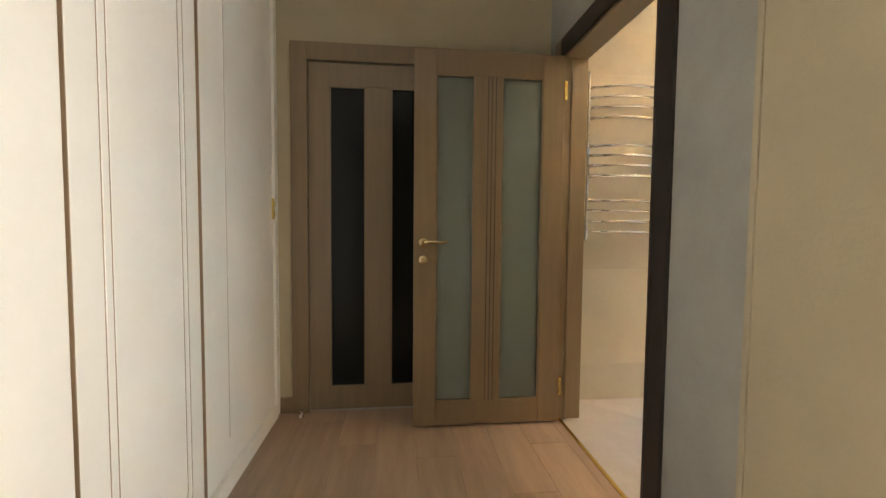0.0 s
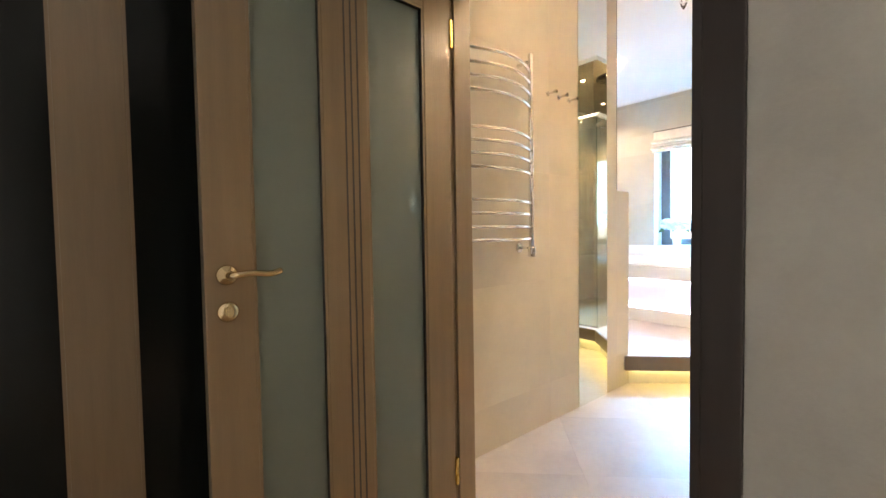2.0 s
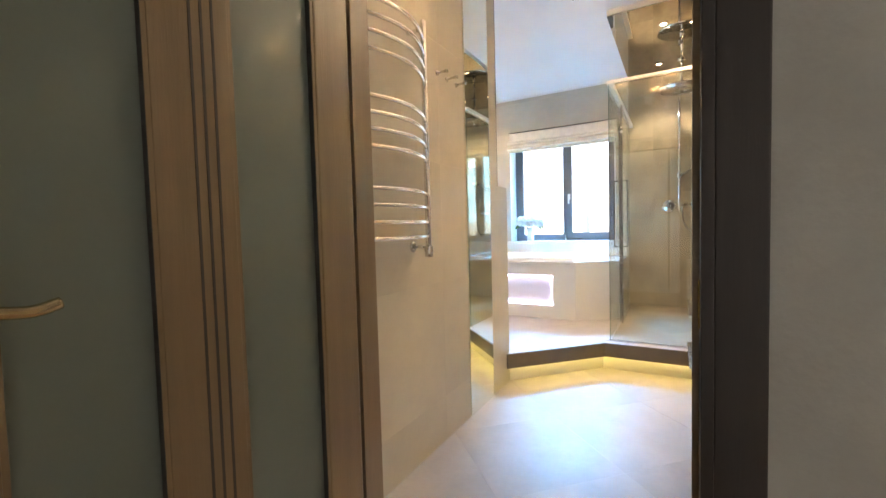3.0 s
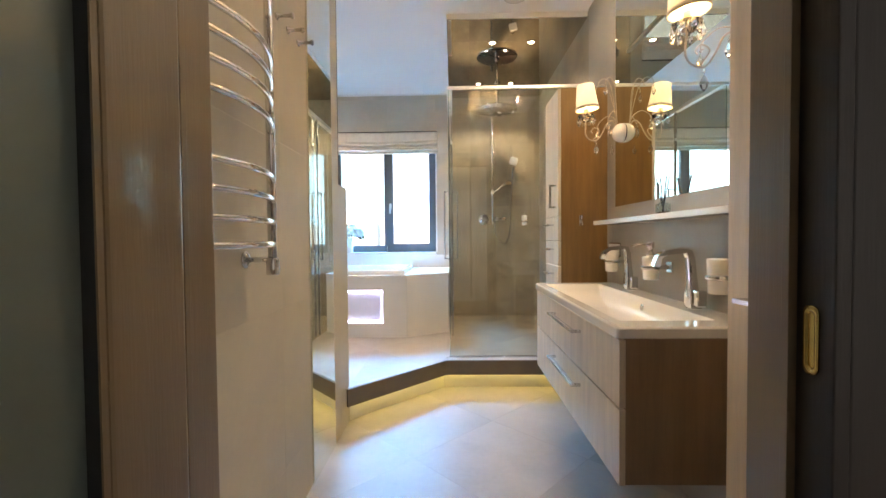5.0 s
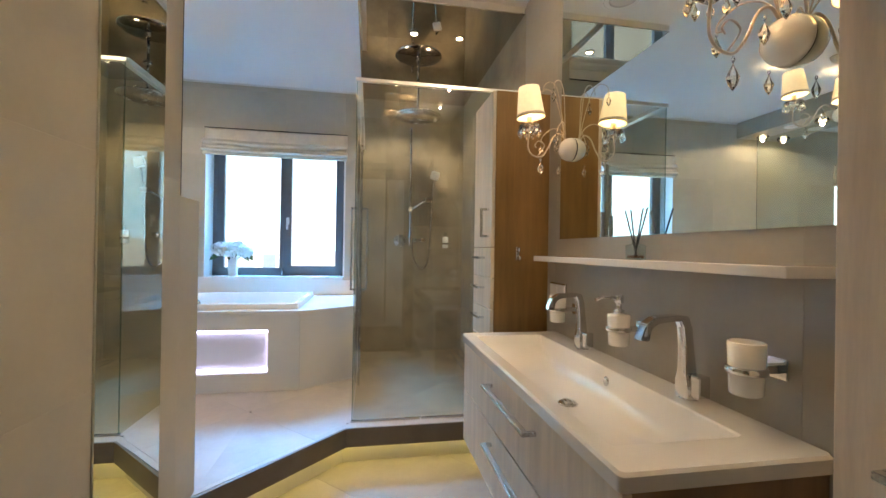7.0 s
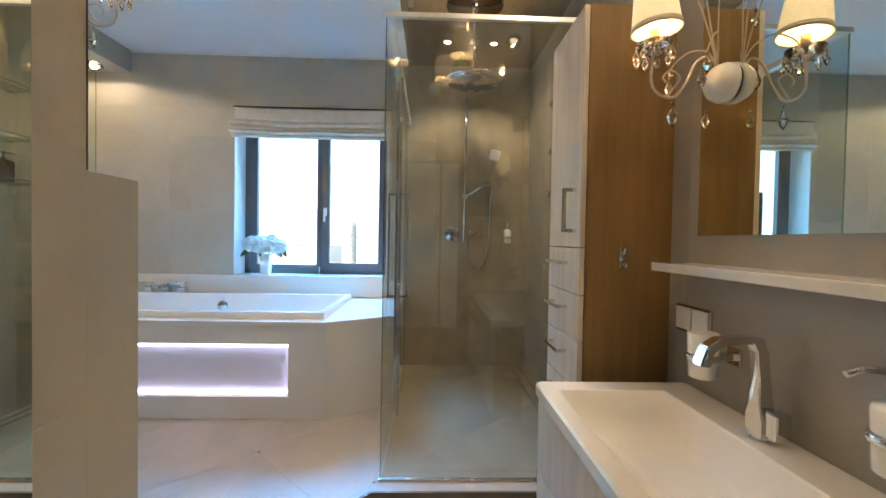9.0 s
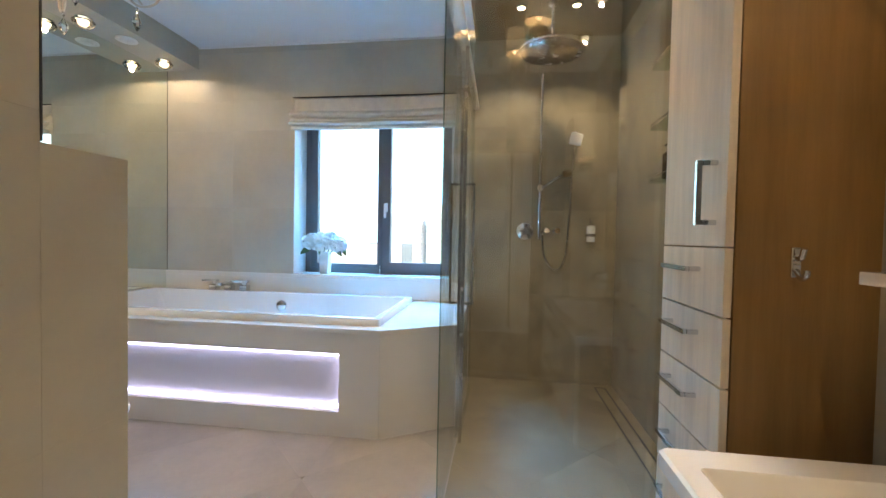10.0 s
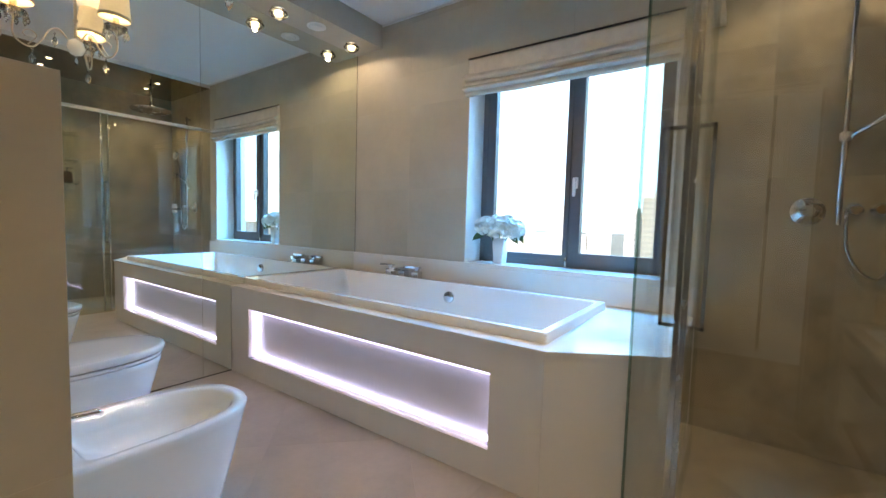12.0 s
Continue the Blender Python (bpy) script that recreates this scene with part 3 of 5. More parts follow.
for z0, z1 in ((0.305, 0.543), (0.549, 0.760)):
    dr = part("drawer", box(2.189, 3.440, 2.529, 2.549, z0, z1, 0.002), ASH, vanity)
    zz = z1 - 0.060
    hb = part("handle", boxes((2.575, 2.995, 2.571, 2.591, zz - 0.006, zz + 0.006), (2.575, 2.590, 2.549, 2.572, zz - 0.006, zz + 0.006), (2.980, 2.995, 2.549, 2.572, zz - 0.006, zz + 0.006), bevel=0.0015), STEEL, dr, "slim steel bar handle")
SX0, SX1, SY0, SY1 = 2.180, 3.447, WALL_R, 2.560
basin = thing("washbasin", "long white ceramic washbasin on the vanity", "washbasin")
crisp(part("bowl", loft([rrect(SX0 + 0.02, SX1 - 0.02, SY0 + 0.005, SY1 - 0.02, 0.762, 0.012), rrect(SX0, SX1, SY0, SY1, 0.768, 0.016), rrect(SX0, SX1, SY0, SY1, 0.797, 0.016), rrect(SX0 + 0.006, SX1 - 0.006, SY0 + 0.002, SY1 - 0.006, 0.803, 0.014),
                   rrect(2.285, 3.375, 2.195, 2.512, 0.802, 0.014), rrect(2.289, 3.371, 2.198, 2.508, 0.798, 0.014), rrect(2.298, 3.358, 2.200, 2.496, 0.768, 0.018), rrect(2.318, 3.330, 2.204, 2.474, 0.738, 0.022), rrect(2.36, 3.27, 2.210, 2.430, 0.712, 0.024), rrect(2.43, 3.17, 2.222, 2.395, 0.696, 0.026), rrect(2.60, 2.98, 2.30, 2.37, 0.688, 0.03)], False), CERAMIC, basin))
part("drain", lathe([(0.032, 0), (0.033, 0.006), (0.028, 0.010), (0.020, 0.006), (0.018, 0.016), (0.004, 0.018)], pose(2.80, 2.345, 0.688), 20), CHROME, basin, "chrome pop-up drain")
part("overflow", lathe([(0.016, 0), (0.016, 0.004), (0.010, 0.007), (0.002, 0.007)], pose(2.808, 2.200, 0.758, -84, 0, 0), 18), CHROME, basin, "chrome overflow cap")


def faucet(x):
    f = thing("faucet", "tall angular chrome basin mixer", "faucet", "basin mixers", pose(x, 2.142, 0.803))
    part("base", lathe([(0.026, 0), (0.026, 0.004), (0.021, 0.008)], None, 20), CHROME, f)
    crisp(part("body", loft([rrect(-0.024, 0.024, -0.022, 0.026, 0.006, 0.005, 3), rrect(-0.024, 0.024, -0.020, 0.026, 0.05, 0.005, 3), rrect(-0.018, 0.018, -0.010, 0.024, 0.075, 0.005, 3), rrect(-0.016, 0.016, -0.004, 0.024, 0.13, 0.005, 3), rrect(-0.015, 0.015, 0.002, 0.030, 0.195, 0.005, 3), rrect(-0.015, 0.015, 0.012, 0.040, 0.215, 0.005, 3)]), CHROME, f), 20)
    bm = loft([[(-w, y0, z0), (w, y0, z0), (w, y1, z1), (-w, y1, z1)] for w, y0, z0, y1, z1 in (
        (0.014, 0.006, 0.205, 0.012, 0.224), (0.014, 0.048, 0.212, 0.048, 0.229), (0.015, 0.106, 0.206, 0.113, 0.224), (0.016, 0.126, 0.190, 0.142, 0.205), (0.017, 0.132, 0.160, 0.158, 0.163))])
    bmesh.ops.bevel(bm, geom=bm.edges[:], offset=0.003, segments=2, affect="EDGES")
    crisp(part("spout", bm, CHROME, f), 20)
    lv = box(-0.054, -0.022, -0.018, 0.018, 0.012, 0.074, 0.006)
    part("lever", lv, CHROME, f)
    return f


faucet(3.078)
faucet(2.507)


def holder(x, kind):
    """A wall ring with a white ceramic cup, which may carry a pump."""
    h = thing("soap_dispenser" if kind == "pump" else "tumbler_holder", "white ceramic soap pump in a chrome wall ring" if kind == "pump" else "white ceramic tumbler in a chrome wall ring", "soap dispenser" if kind == "pump" else "tumbler", "" if kind == "pump" else "tumblers above the basin", pose(x, 2.178, 0.887))
    cup = part("cup", lathe([(0.030, 0), (0.033, 0.004), (0.037, 0.115 if kind != "pump" else 0.10), (0.034, 0.117 if kind != "pump" else 0.106), (0.031, 0.115 if kind != "pump" else 0.108), (0.027, 0.012)] if kind != "pump" else [(0.030, 0), (0.033, 0.004), (0.037, 0.098), (0.034, 0.104), (0.014, 0.106)], None, 24), CERAMIC, h)
    part("ring", loft([[((0.036 + 0.006 * math.cos(b)) * math.cos(a), (0.036 + 0.006 * math.cos(b)) * math.sin(a), 0.055 + 0.009 * math.sin(b)) for b in [2 * math.pi * q / 8 for q in range(8)]] for a in [2 * math.pi * k / 28 for k in range(28)]], closed=True), CHROME, h)
    part("arm", boxes((-0.012, 0.012, -0.086, -0.036, 0.046, 0.064), (-0.024, 0.024, -0.088, -0.080, 0.032, 0.078), bevel=0.002), CHROME, h)
    if kind == "pump":
        pm = part("pump", lathe([(0.017, 0.104), (0.017, 0.118), (0.009, 0.121), (0.009, 0.140), (0.015, 0.142), (0.015, 0.166), (0.010, 0.169)], None, 18), CHROME, h, "dark chrome pump head")
        part("nozzle", tube([(0, 0.010, 0.157), (0.012, 0.05, 0.160), (0.016, 0.075, 0.150)], 0.0055), CHROME, pm)
    return h


holder(2.778, "pump")
holder(2.30, "cup")
holder(3.235, "cup")
sock = thing("wall_socket", "double cream wall socket with a bronze frame", "socket")
part("frame", box(3.325, 3.487, WALL_R, WALL_R + 0.008, 0.962, 1.045, 0.003), STEEL, sock)
for x in (3.332, 3.411):
    part("cover", box(x, x + 0.070, WALL_R + 0.008, WALL_R + 0.013, 0.970, 1.037, 0.003), WHITEPL, sock)
solo("wall_shelf", box(2.185, 3.436, WALL_R, 2.212, 1.150, 1.175, 0.003), SOLID, "long cream shelf below the mirror", "shelf")
solo("vanity_mirror", box(2.10, 3.398, WALL_R, WALL_R + 0.005, 1.257, CEIL_Z - 0.004), MIRROR, "frameless mirror above the washbasin", "mirror")

diff = thing("reed_diffuser", "small glass reed diffuser with black sticks on the shelf", "diffuser", "", pose(2.748, 2.140, 1.175))
part("bottle", loft([rrect(-0.023, 0.023, -0.023, 0.023, 0, 0.006, 3), rrect(-0.024, 0.024, -0.024, 0.024, 0.046, 0.006, 3), rrect(-0.010, 0.010, -0.010, 0.010, 0.052, 0.006, 3), rrect(-0.010, 0.010, -0.010, 0.010, 0.064, 0.006, 3)]), thin_glass("bottle_glass", (0.80, 0.86, 0.86)), diff)
part("liquid", box(-0.019, 0.019, -0.019, 0.019, 0.004, 0.013, 0.003), material("amber_liquid", (0.12, 0.06, 0.03), 0.1), diff)
for dx, dy in ((0.066, 0.006), (0.050, -0.010), (-0.058, 0.010), (-0.072, 0.0)):
    part("reed", tube([(-dx * 0.12, -dy * 0.12, 0.006), (dx * 0.8, dy * 0.8, 0.165)], 0.0026, 8), BLACK, diff)


def candle_arm(s, m):
    """One curled arm along +y with a glass cup, a lit candle, a pleated shade and glass drops."""
    def put(name, bm, mat, parent=s, label="", faceted=False):
        if faceted:
            for f in bm.faces:
                f.smooth = False
        bmesh.ops.transform(bm, matrix=m, verts=bm.verts)
        return part(name, bm, mat, parent, label)

    put("arm", tube(curve_points([(0, 0.030, 0.036), (0.0, 0.060, 0.068), (0, 0.092, 0.052), (0, 0.118, 0.0), (0, 0.150, -0.040), (0, 0.190, -0.034), (0, 0.212, 0.0), (0, 0.208, 0.070), (0, 0.205, 0.105)]), 0.0036, 8), CREAMWIRE)
    put("scroll", tube(curve_points([(0, 0.165, -0.036), (0, 0.135, 0.010), (0, 0.160, 0.030), (0, 0.180, 0.012), (0, 0.172, -0.002)]), 0.0026, 6), CREAMWIRE)
    put("drip_cup", lathe([(0.008, 0.060), (0.040, 0.082), (0.046, 0.098), (0.044, 0.099), (0.012, 0.086)], pose(0, 0.207, 0), 20), CRYSTAL, label="clear glass cup")
    put("candle", lathe([(0.012, 0.085), (0.012, 0.135), (0.008, 0.138)], pose(0, 0.207, 0), 12), CREAMWIRE)
    put("bulb", lathe([(0.006, 0.138), (0.015, 0.160), (0.015, 0.185), (0.004, 0.215)], pose(0, 0.207, 0), 12), GLOW_BULB, label="lit candle bulb")
    # pleated shade, open above and below, leaning a little outwards
    lean = pose(0, 0.207, 0.2) @ pose(0, 0, 0, -5, 0, 0) @ pose(0, -0.207, -0.2)
    n = 72
    rings = []
    for rr, z in ((0.062, 0.132), (0.061, 0.136), (0.045, 0.268), (0.0435, 0.268), (0.0595, 0.136), (0.0605, 0.132)):
        rings.append([lean @ Vector(((rr + (0.0011 if k % 2 else -0.0007)) * math.cos(2 * math.pi * k / n), 0.207 + (rr + (0.0011 if k % 2 else -0.0007)) * math.sin(2 * math.pi * k / n), z)) for k in range(n)])
    shade = put("shade", loft(rings, closed=True), SHADE, label="pleated cream fabric shade")
    put("band", loft([[lean @ Vector((rr * math.cos(2 * math.pi * k / 36), 0.207 + rr * math.sin(2 * math.pi * k / 36), z)) for k in range(36)] for rr, z in ((0.0635, 0.131), (0.0642, 0.137), (0.0625, 0.147), (0.0610, 0.138))], closed=True), CREAMWIRE, shade)
    for k in range(9):
        a = 2 * math.pi * k / 9
        put("crystal_drop", lathe([(0.001, 0.0), (0.004, -0.005), (0.001, -0.010), (0.002, -0.014), (0.0085, -0.030), (0.006, -0.040), (0.0005, -0.050)], pose(0.045 * math.cos(a), 0.207 + 0.045 * math.sin(a), 0.094), 6), CRYSTAL, faceted=True)
    for cx, cy, cz, g in ((0, 0.152, -0.046, 1.25), (0, 0.075, 0.05, 1.1)):
        put("crystal_drop", lathe([(0.001, 0.0), (0.004 * g, -0.006 * g), (0.001, -0.012 * g), (0.002, -0.016 * g), (0.011 * g, -0.036 * g), (0.007 * g, -0.050 * g), (0.0005, -0.060 * g)], pose(cx, cy, cz), 6), CRYSTAL, faceted=True)


def sconce(x, z=1.664):
    """One curled arm out of a half-ball on the mirror, with a pleated shade and glass drops."""
    s = thing("wall_sconce", "cream wall sconce with a pleated shade and crystal drops", "wall lamp", "sconces on the mirror", pose(x, WALL_R + 0.005, z))
    part("backplate", lathe([(0.050, 0.003), (0.054, 0.006), (0.052, 0.024), (0.042, 0.044), (0.025, 0.057), (0.004, 0.062)], pose(0, 0, 0, -90), 28), CERAMIC, s, "white glazed half-ball")
    # black ring stands for the dark gap between half-ball and mirror
    part("dark_rim", lathe([(0.049, 0), (0.049, 0.004)], pose(0, 0, 0, -90), 24), BLACK, s)
    candle_arm(s, pose(0, 0, 0))
    for dx, top in ((0.045, 0.27), (-0.045, 0.26), (0.018, 0.29)):
        part("scroll", tube(curve_points([(0, 0.035, 0.048), (dx * 0.45, 0.048, 0.15), (dx, 0.066, top - 0.02), (dx * 1.4, 0.092, top + 0.022), (dx * 1.75, 0.122, top + 0.012), (dx * 1.8, 0.130, top - 0.018)]), 0.0022, 6), CREAMWIRE, s)
    for dx in (0.075, -0.075):
        part("scroll", tube(curve_points([(0, 0.032, 0.046), (dx * 0.3, 0.048, 0.092), (dx * 0.75, 0.075, 0.106), (dx * 1.1, 0.105, 0.080), (dx * 1.12, 0.116, 0.052), (dx * 0.95, 0.112, 0.046)]), 0.0022, 6), CREAMWIRE, s)
    for cx, cy, cz, g in ((0.081, 0.130, 0.252, 1.0), (-0.081, 0.130, 0.242, 1.0), (0.083, 0.116, 0.050, 1.0), (-0.083, 0.116, 0.050, 1.0), (0, 0.062, -0.068, 0.9)):
        bm = lathe([(0.001, 0.0), (0.004 * g, -0.006 * g), (0.001, -0.012 * g), (0.002, -0.016 * g), (0.011 * g, -0.036 * g), (0.007 * g, -0.050 * g), (0.0005, -0.060 * g)], pose(cx, cy, cz), 6)
        for f in bm.faces:
            f.smooth = False
        part("crystal_drop", bm, CRYSTAL, s)
    lamp("sconce_light", "POINT", pose(x, WALL_R + 0.212, z + 0.235), SCONCE_W * 1.4, BULB, 0.008)
    lamp("sconce_light", "POINT", pose(x, WALL_R + 0.212, z + 0.125), SCONCE_W * 0.35, BULB, 0.004)


def chandelier(x, y, z, size, turns, watts):
    """Three arms as on the sconces, larger, round a stem that hangs from the ceiling."""
    c = thing("chandelier", "three-armed cream chandelier with pleated shades and crystal drops", "chandelier", "chandeliers", pose(x, y, z))
    top = CEIL_Z - z
    part("canopy", lathe([(0.012, top - 0.060), (0.050, top - 0.035), (0.062, top - 0.010), (0.064, top)], None, 28), CREAMWIRE, c)
    part("stem", lathe([(0.008, 0.06), (0.008, 0.16), (0.015, 0.175), (0.008, 0.19), (0.008, top - 0.055)], None, 14), CREAMWIRE, c)
    part("hub", lathe([(0.003, -0.045), (0.030, -0.036), (0.048, 0.0), (0.040, 0.040), (0.014, 0.062)], None, 28), CERAMIC, c, "white glazed ball")
    part("finial", lathe([(0.001, -0.105), (0.012, -0.082), (0.004, -0.060), (0.008, -0.052), (0.003, -0.045)], None, 6), CRYSTAL, c, "crystal drop")
    for turn in turns:
        candle_arm(c, pose(0, 0, 0, 0, 0, turn) @ Matrix.Scale(size, 4))
        p = pose(x, y, z, 0, 0, turn) @ Vector((0, 0.207 * size, 0.235 * size))
        lamp("chandelier_light", "POINT", pose(*p), watts, (1.0, 0.72, 0.43), 0.01)


SCONCE_W = 0.5
sconce(3.285)
sconce(2.275)
chandelier(4.035, 4.61, 2.236, 1.36, (-150, -30, 90), 1.3)
chandelier(2.60, 2.88, 2.33, 1.3, (-135, -15, 105), 4.2)


def cabinet(name, label, x0, x1, y1, z0, z1, seams, door_handle, drawers):
    c = thing(name, label, "cabinet")
    # carcass colour holds the golden lamplight on the cabinet side
    part("body", box(x0, x1, WALL_R, y1 - 0.020, z0, z1), SIDE_GOLD, c, "carcass with the sconce's golden light in its veneer colour")
    zs = [z0, *seams, z1]
    for k, (a, b) in enumerate(zip(zs, zs[1:])):
        top = k == len(zs) - 2
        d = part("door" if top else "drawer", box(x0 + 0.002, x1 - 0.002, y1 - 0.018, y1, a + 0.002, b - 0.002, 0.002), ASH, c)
        if top:
            hx, ha, hb = door_handle
            part("handle", boxes((hx - 0.006, hx + 0.006, y1 + 0.034, y1 + 0.046, ha, hb), (hx - 0.006, hx + 0.006, y1, y1 + 0.034, ha, ha + 0.012), (hx - 0.006, hx + 0.006, y1, y1 + 0.034, hb - 0.012, hb), bevel=0.0015), CHROME, d, "chrome bow handle")
        elif drawers:
            zz = b - 0.055
            part("handle", boxes((x0 + 0.11, x1 - 0.08, y1 + 0.027, y1 + 0.038, zz - 0.006, zz + 0.006), (x0 + 0.11, x0 + 0.12, y1, y1 + 0.028, zz - 0.006, zz + 0.006), (x1 - 0.09, x1 - 0.08, y1, y1 + 0.028, zz - 0.006, zz + 0.006), bevel=0.0015), CHROME, d, "slim chrome bar handle")
    return c


cabinet("tall_cabinet", "tall narrow cabinet with golden-lit sides and ash drawer fronts", 3.540, 3.890, 2.396, 0.305, 2.010, (0.575, 0.736, 0.897, 1.056, 1.214), (3.588, 1.265, 1.415), True)
near = thing("entry_cabinet", "tall ash-veneer cabinet beside the bathroom door", "cabinet")
part("body", box(1.600, 2.000, WALL_R, 2.325, 0.0, 2.20), ASH, near)
for z0, z1 in ((0.005, 2.198),):
    d = part("door", box(1.602, 2.000, 2.327, 2.345, z0, z1, 0.002), ASH, near)
    if z0 < 0.5:
        part("handle", boxes((1.755, 1.932, 2.364, 2.380, 0.916, 0.928), (1.755, 1.769, 2.345, 2.365, 0.916, 0.928), (1.918, 1.932, 2.345, 2.365, 0.916, 0.928), bevel=0.0015), STEEL, d, "slim steel bar handle")
hk = thing("cabinet_hook", "small double steel hook on the cabinet side", "hook", "", pose(3.540, 2.256, 1.182))
part("plate", box(-0.006, 0.003, -0.010, 0.010, -0.030, 0.036, 0.004, 3), CHROME, hk)
part("prong", tube(curve_points([(-0.003, 0, 0.015), (-0.018, 0, 0.012), (-0.026, 0, 0.030), (-0.028, 0, 0.034)]), 0.0062, 8), CHROME, hk)
part("prong", tube(curve_points([(-0.003, 0, -0.015), (-0.022, 0, -0.030), (-0.036, 0, -0.022), (-0.036, 0, -0.012)]), 0.0062, 8), CHROME, hk)

# ---- bath ----
BX, DECK = 4.540, 0.757
bath = thing("bathtub_surround", "cream bathtub surround with a lit recess in its front", "bathtub surround")
NY0, NY1, NZ0, NZ1 = 3.680, 5.352, 0.331, 0.629
front = part("front_panel", boxes((BX, BX + 0.02, 3.470, NY0, PLAT, 0.735), (BX, BX + 0.02, NY1, WALL_M, PLAT, 0.735), (BX, BX + 0.02, NY0, NY1, PLAT, NZ0), (BX, BX + 0.02, NY0, NY1, NZ1, 0.735)), SOLID, bath)
part("chamfer_panel", prism([(BX, 3.469), (4.770, 3.105), (4.782, 3.118), (BX + 0.02, 3.474)], PLAT, 0.735), SOLID, bath)
part("side_panel", box(4.770, WALL_E, 3.105, 3.125, PLAT, 0.735), SOLID, bath)
part("deck", prism([(BX - 0.004, WALL_M), (BX - 0.004, 3.466), (4.767, 3.100), (WALL_E, 3.100), (WALL_E, 3.525), (4.650, 3.525), (4.650, WALL_M)], 0.736, DECK, 0.002), SOLID, bath)
part("deck", box(5.430, WALL_E, 3.526, WALL_M, 0.736, DECK), SOLID, bath)
part("upstand", box(WALL_E - 0.016, WALL_E, 3.10, WALL_M, DECK, WZ0 - 0.0285, 0.002), SOLID, bath)
part("upstand", box(WALL_E - 0.016, WALL_E, WY1, WALL_M, WZ0 - 0.0285, WZ0, 0.002), SOLID, bath)
nic = part("recess_back", box(BX + 0.075, BX + 0.08, NY0 - 0.03, NY1 + 0.03, NZ0 - 0.03, NZ1 + 0.03), RECESS, bath, "white back of the lit recess")
for d in ((BX + 0.02, BX + 0.075, NY0 - 0.03, NY1 + 0.03, NZ0 - 0.036, NZ0 - 0.03), (BX + 0.02, BX + 0.075, NY0 - 0.03, NY1 + 0.03, NZ1 + 0.03, NZ1 + 0.036), (BX + 0.02, BX + 0.075, NY0 - 0.036, NY0 - 0.03, NZ0 - 0.036, NZ1 + 0.036), (BX + 0.02, BX + 0.075, NY1 + 0.03, NY1 + 0.036, NZ0 - 0.036, NZ1 + 0.036)):
    part("recess_side", boxes(d), ACRYLIC, bath)
for d in ((BX + 0.060, BX + 0.0745, NY0 - 0.028, NY1 + 0.028, NZ0 - 0.002, NZ0 + 0.012), (BX + 0.060, BX + 0.0745, NY0 - 0.028, NY1 + 0.028, NZ1 - 0.030, NZ1 - 0.016), (BX + 0.060, BX + 0.0745, NY0 - 0.002, NY0 + 0.010, NZ0 + 0.012, NZ1 - 0.030), (BX + 0.060, BX + 0.0745, NY1 - 0.010, NY1 + 0.002, NZ0 + 0.012, NZ1 - 0.030)):
    part("light_strip", boxes(d), LED_WHITE, nic, "white light strip")

tub = thing("bathtub", "white acrylic rectangular bathtub set in the surround", "bathtub")
TX0, TX1, TY0, TY1 = 4.625, 5.452, 3.497, 5.545
crisp(part("shell", loft([rrect(TX0, TX1, TY0, TY1, DECK, 0.012), rrect(TX0, TX1, TY0, TY1, DECK + 0.034, 0.012), rrect(TX0 + 0.004, TX1 - 0.004, TY0 + 0.004, TY1 - 0.004, DECK + 0.039, 0.012), rrect(TX0 + 0.030, TX1 - 0.030, TY0 + 0.035, TY1 - 0.04, DECK + 0.039, 0.02), rrect(TX0 + 0.036, TX1 - 0.036, TY0 + 0.044, TY1 - 0.05, DECK + 0.030, 0.025), rrect(TX0 + 0.085, TX1 - 0.085, TY0 + 0.22, TY1 - 0.22, 0.45, 0.06), rrect(TX0 + 0.12, TX1 - 0.12, TY0 + 0.32, TY1 - 0.32, 0.36, 0.08), rrect(TX0 + 0.25, TX1 - 0.25, TY0 + 0.5, TY1 - 0.5, 0.345, 0.05)], False, True), ACRYLIC, tub), 40)
ov = part("overflow", lathe([(0.038, 0), (0.039, 0.006), (0.036, 0.016), (0.024, 0.020), (0.003, 0.020)], pose(5.398, 4.46, 0.705, 0, -82, 0), 22), CHROME, tub, "round chrome overflow knob")

taps = thing("bath_mixer", "three-piece square chrome bath mixer on the deck", "faucet")
for y, nm in ((5.090, "lever"), (4.962, "spout"), (4.835, "lever")):
    b = part("body", box(5.492, 5.548, y - 0.029, y + 0.029, DECK, DECK + 0.072, 0.005), CHROME, taps)
    if nm == "lever":
        part("lever", boxes((5.510, 5.534, y - 0.014, y + 0.014, DECK + 0.072, DECK + 0.092), (5.504, 5.538, y - 0.028, y + 0.100, DECK + 0.092, DECK + 0.107), bevel=0.002), CHROME, b)
    else:
        part("spout", boxes((5.385, 5.545, y - 0.022, y + 0.022, DECK + 0.074, DECK + 0.098), bevel=0.003), CHROME, b)

big_mirror = thing("wall_mirror_panels", "frameless mirror wall above and beside the bath", "mirror")
for x0, x1, z0, z1 in ((3.175, 4.364, PLAT + 0.002, 2.511), (4.3665, BX - 0.003, PLAT + 0.002, 2.511), (BX - 0.003, WALL_E - 0.002, DECK + 0.002, 2.511)):
    part("pane", box(x0, x1, WALL_M, WALL_M + 0.006, z0, z1), MIRROR, big_mirror)
part("edge_strip", box(WALL_E - 0.004, WALL_E - 0.0005, WALL_M - 0.001, WALL_M + 0.001, DECK + 0.002, 2.511), SEAM, big_mirror)
part("edge_strip", box(3.37, BX - 0.002, WALL_M - 0.004, WALL_M, PLAT, PLAT + 0.004), SEAM, big_mirror)

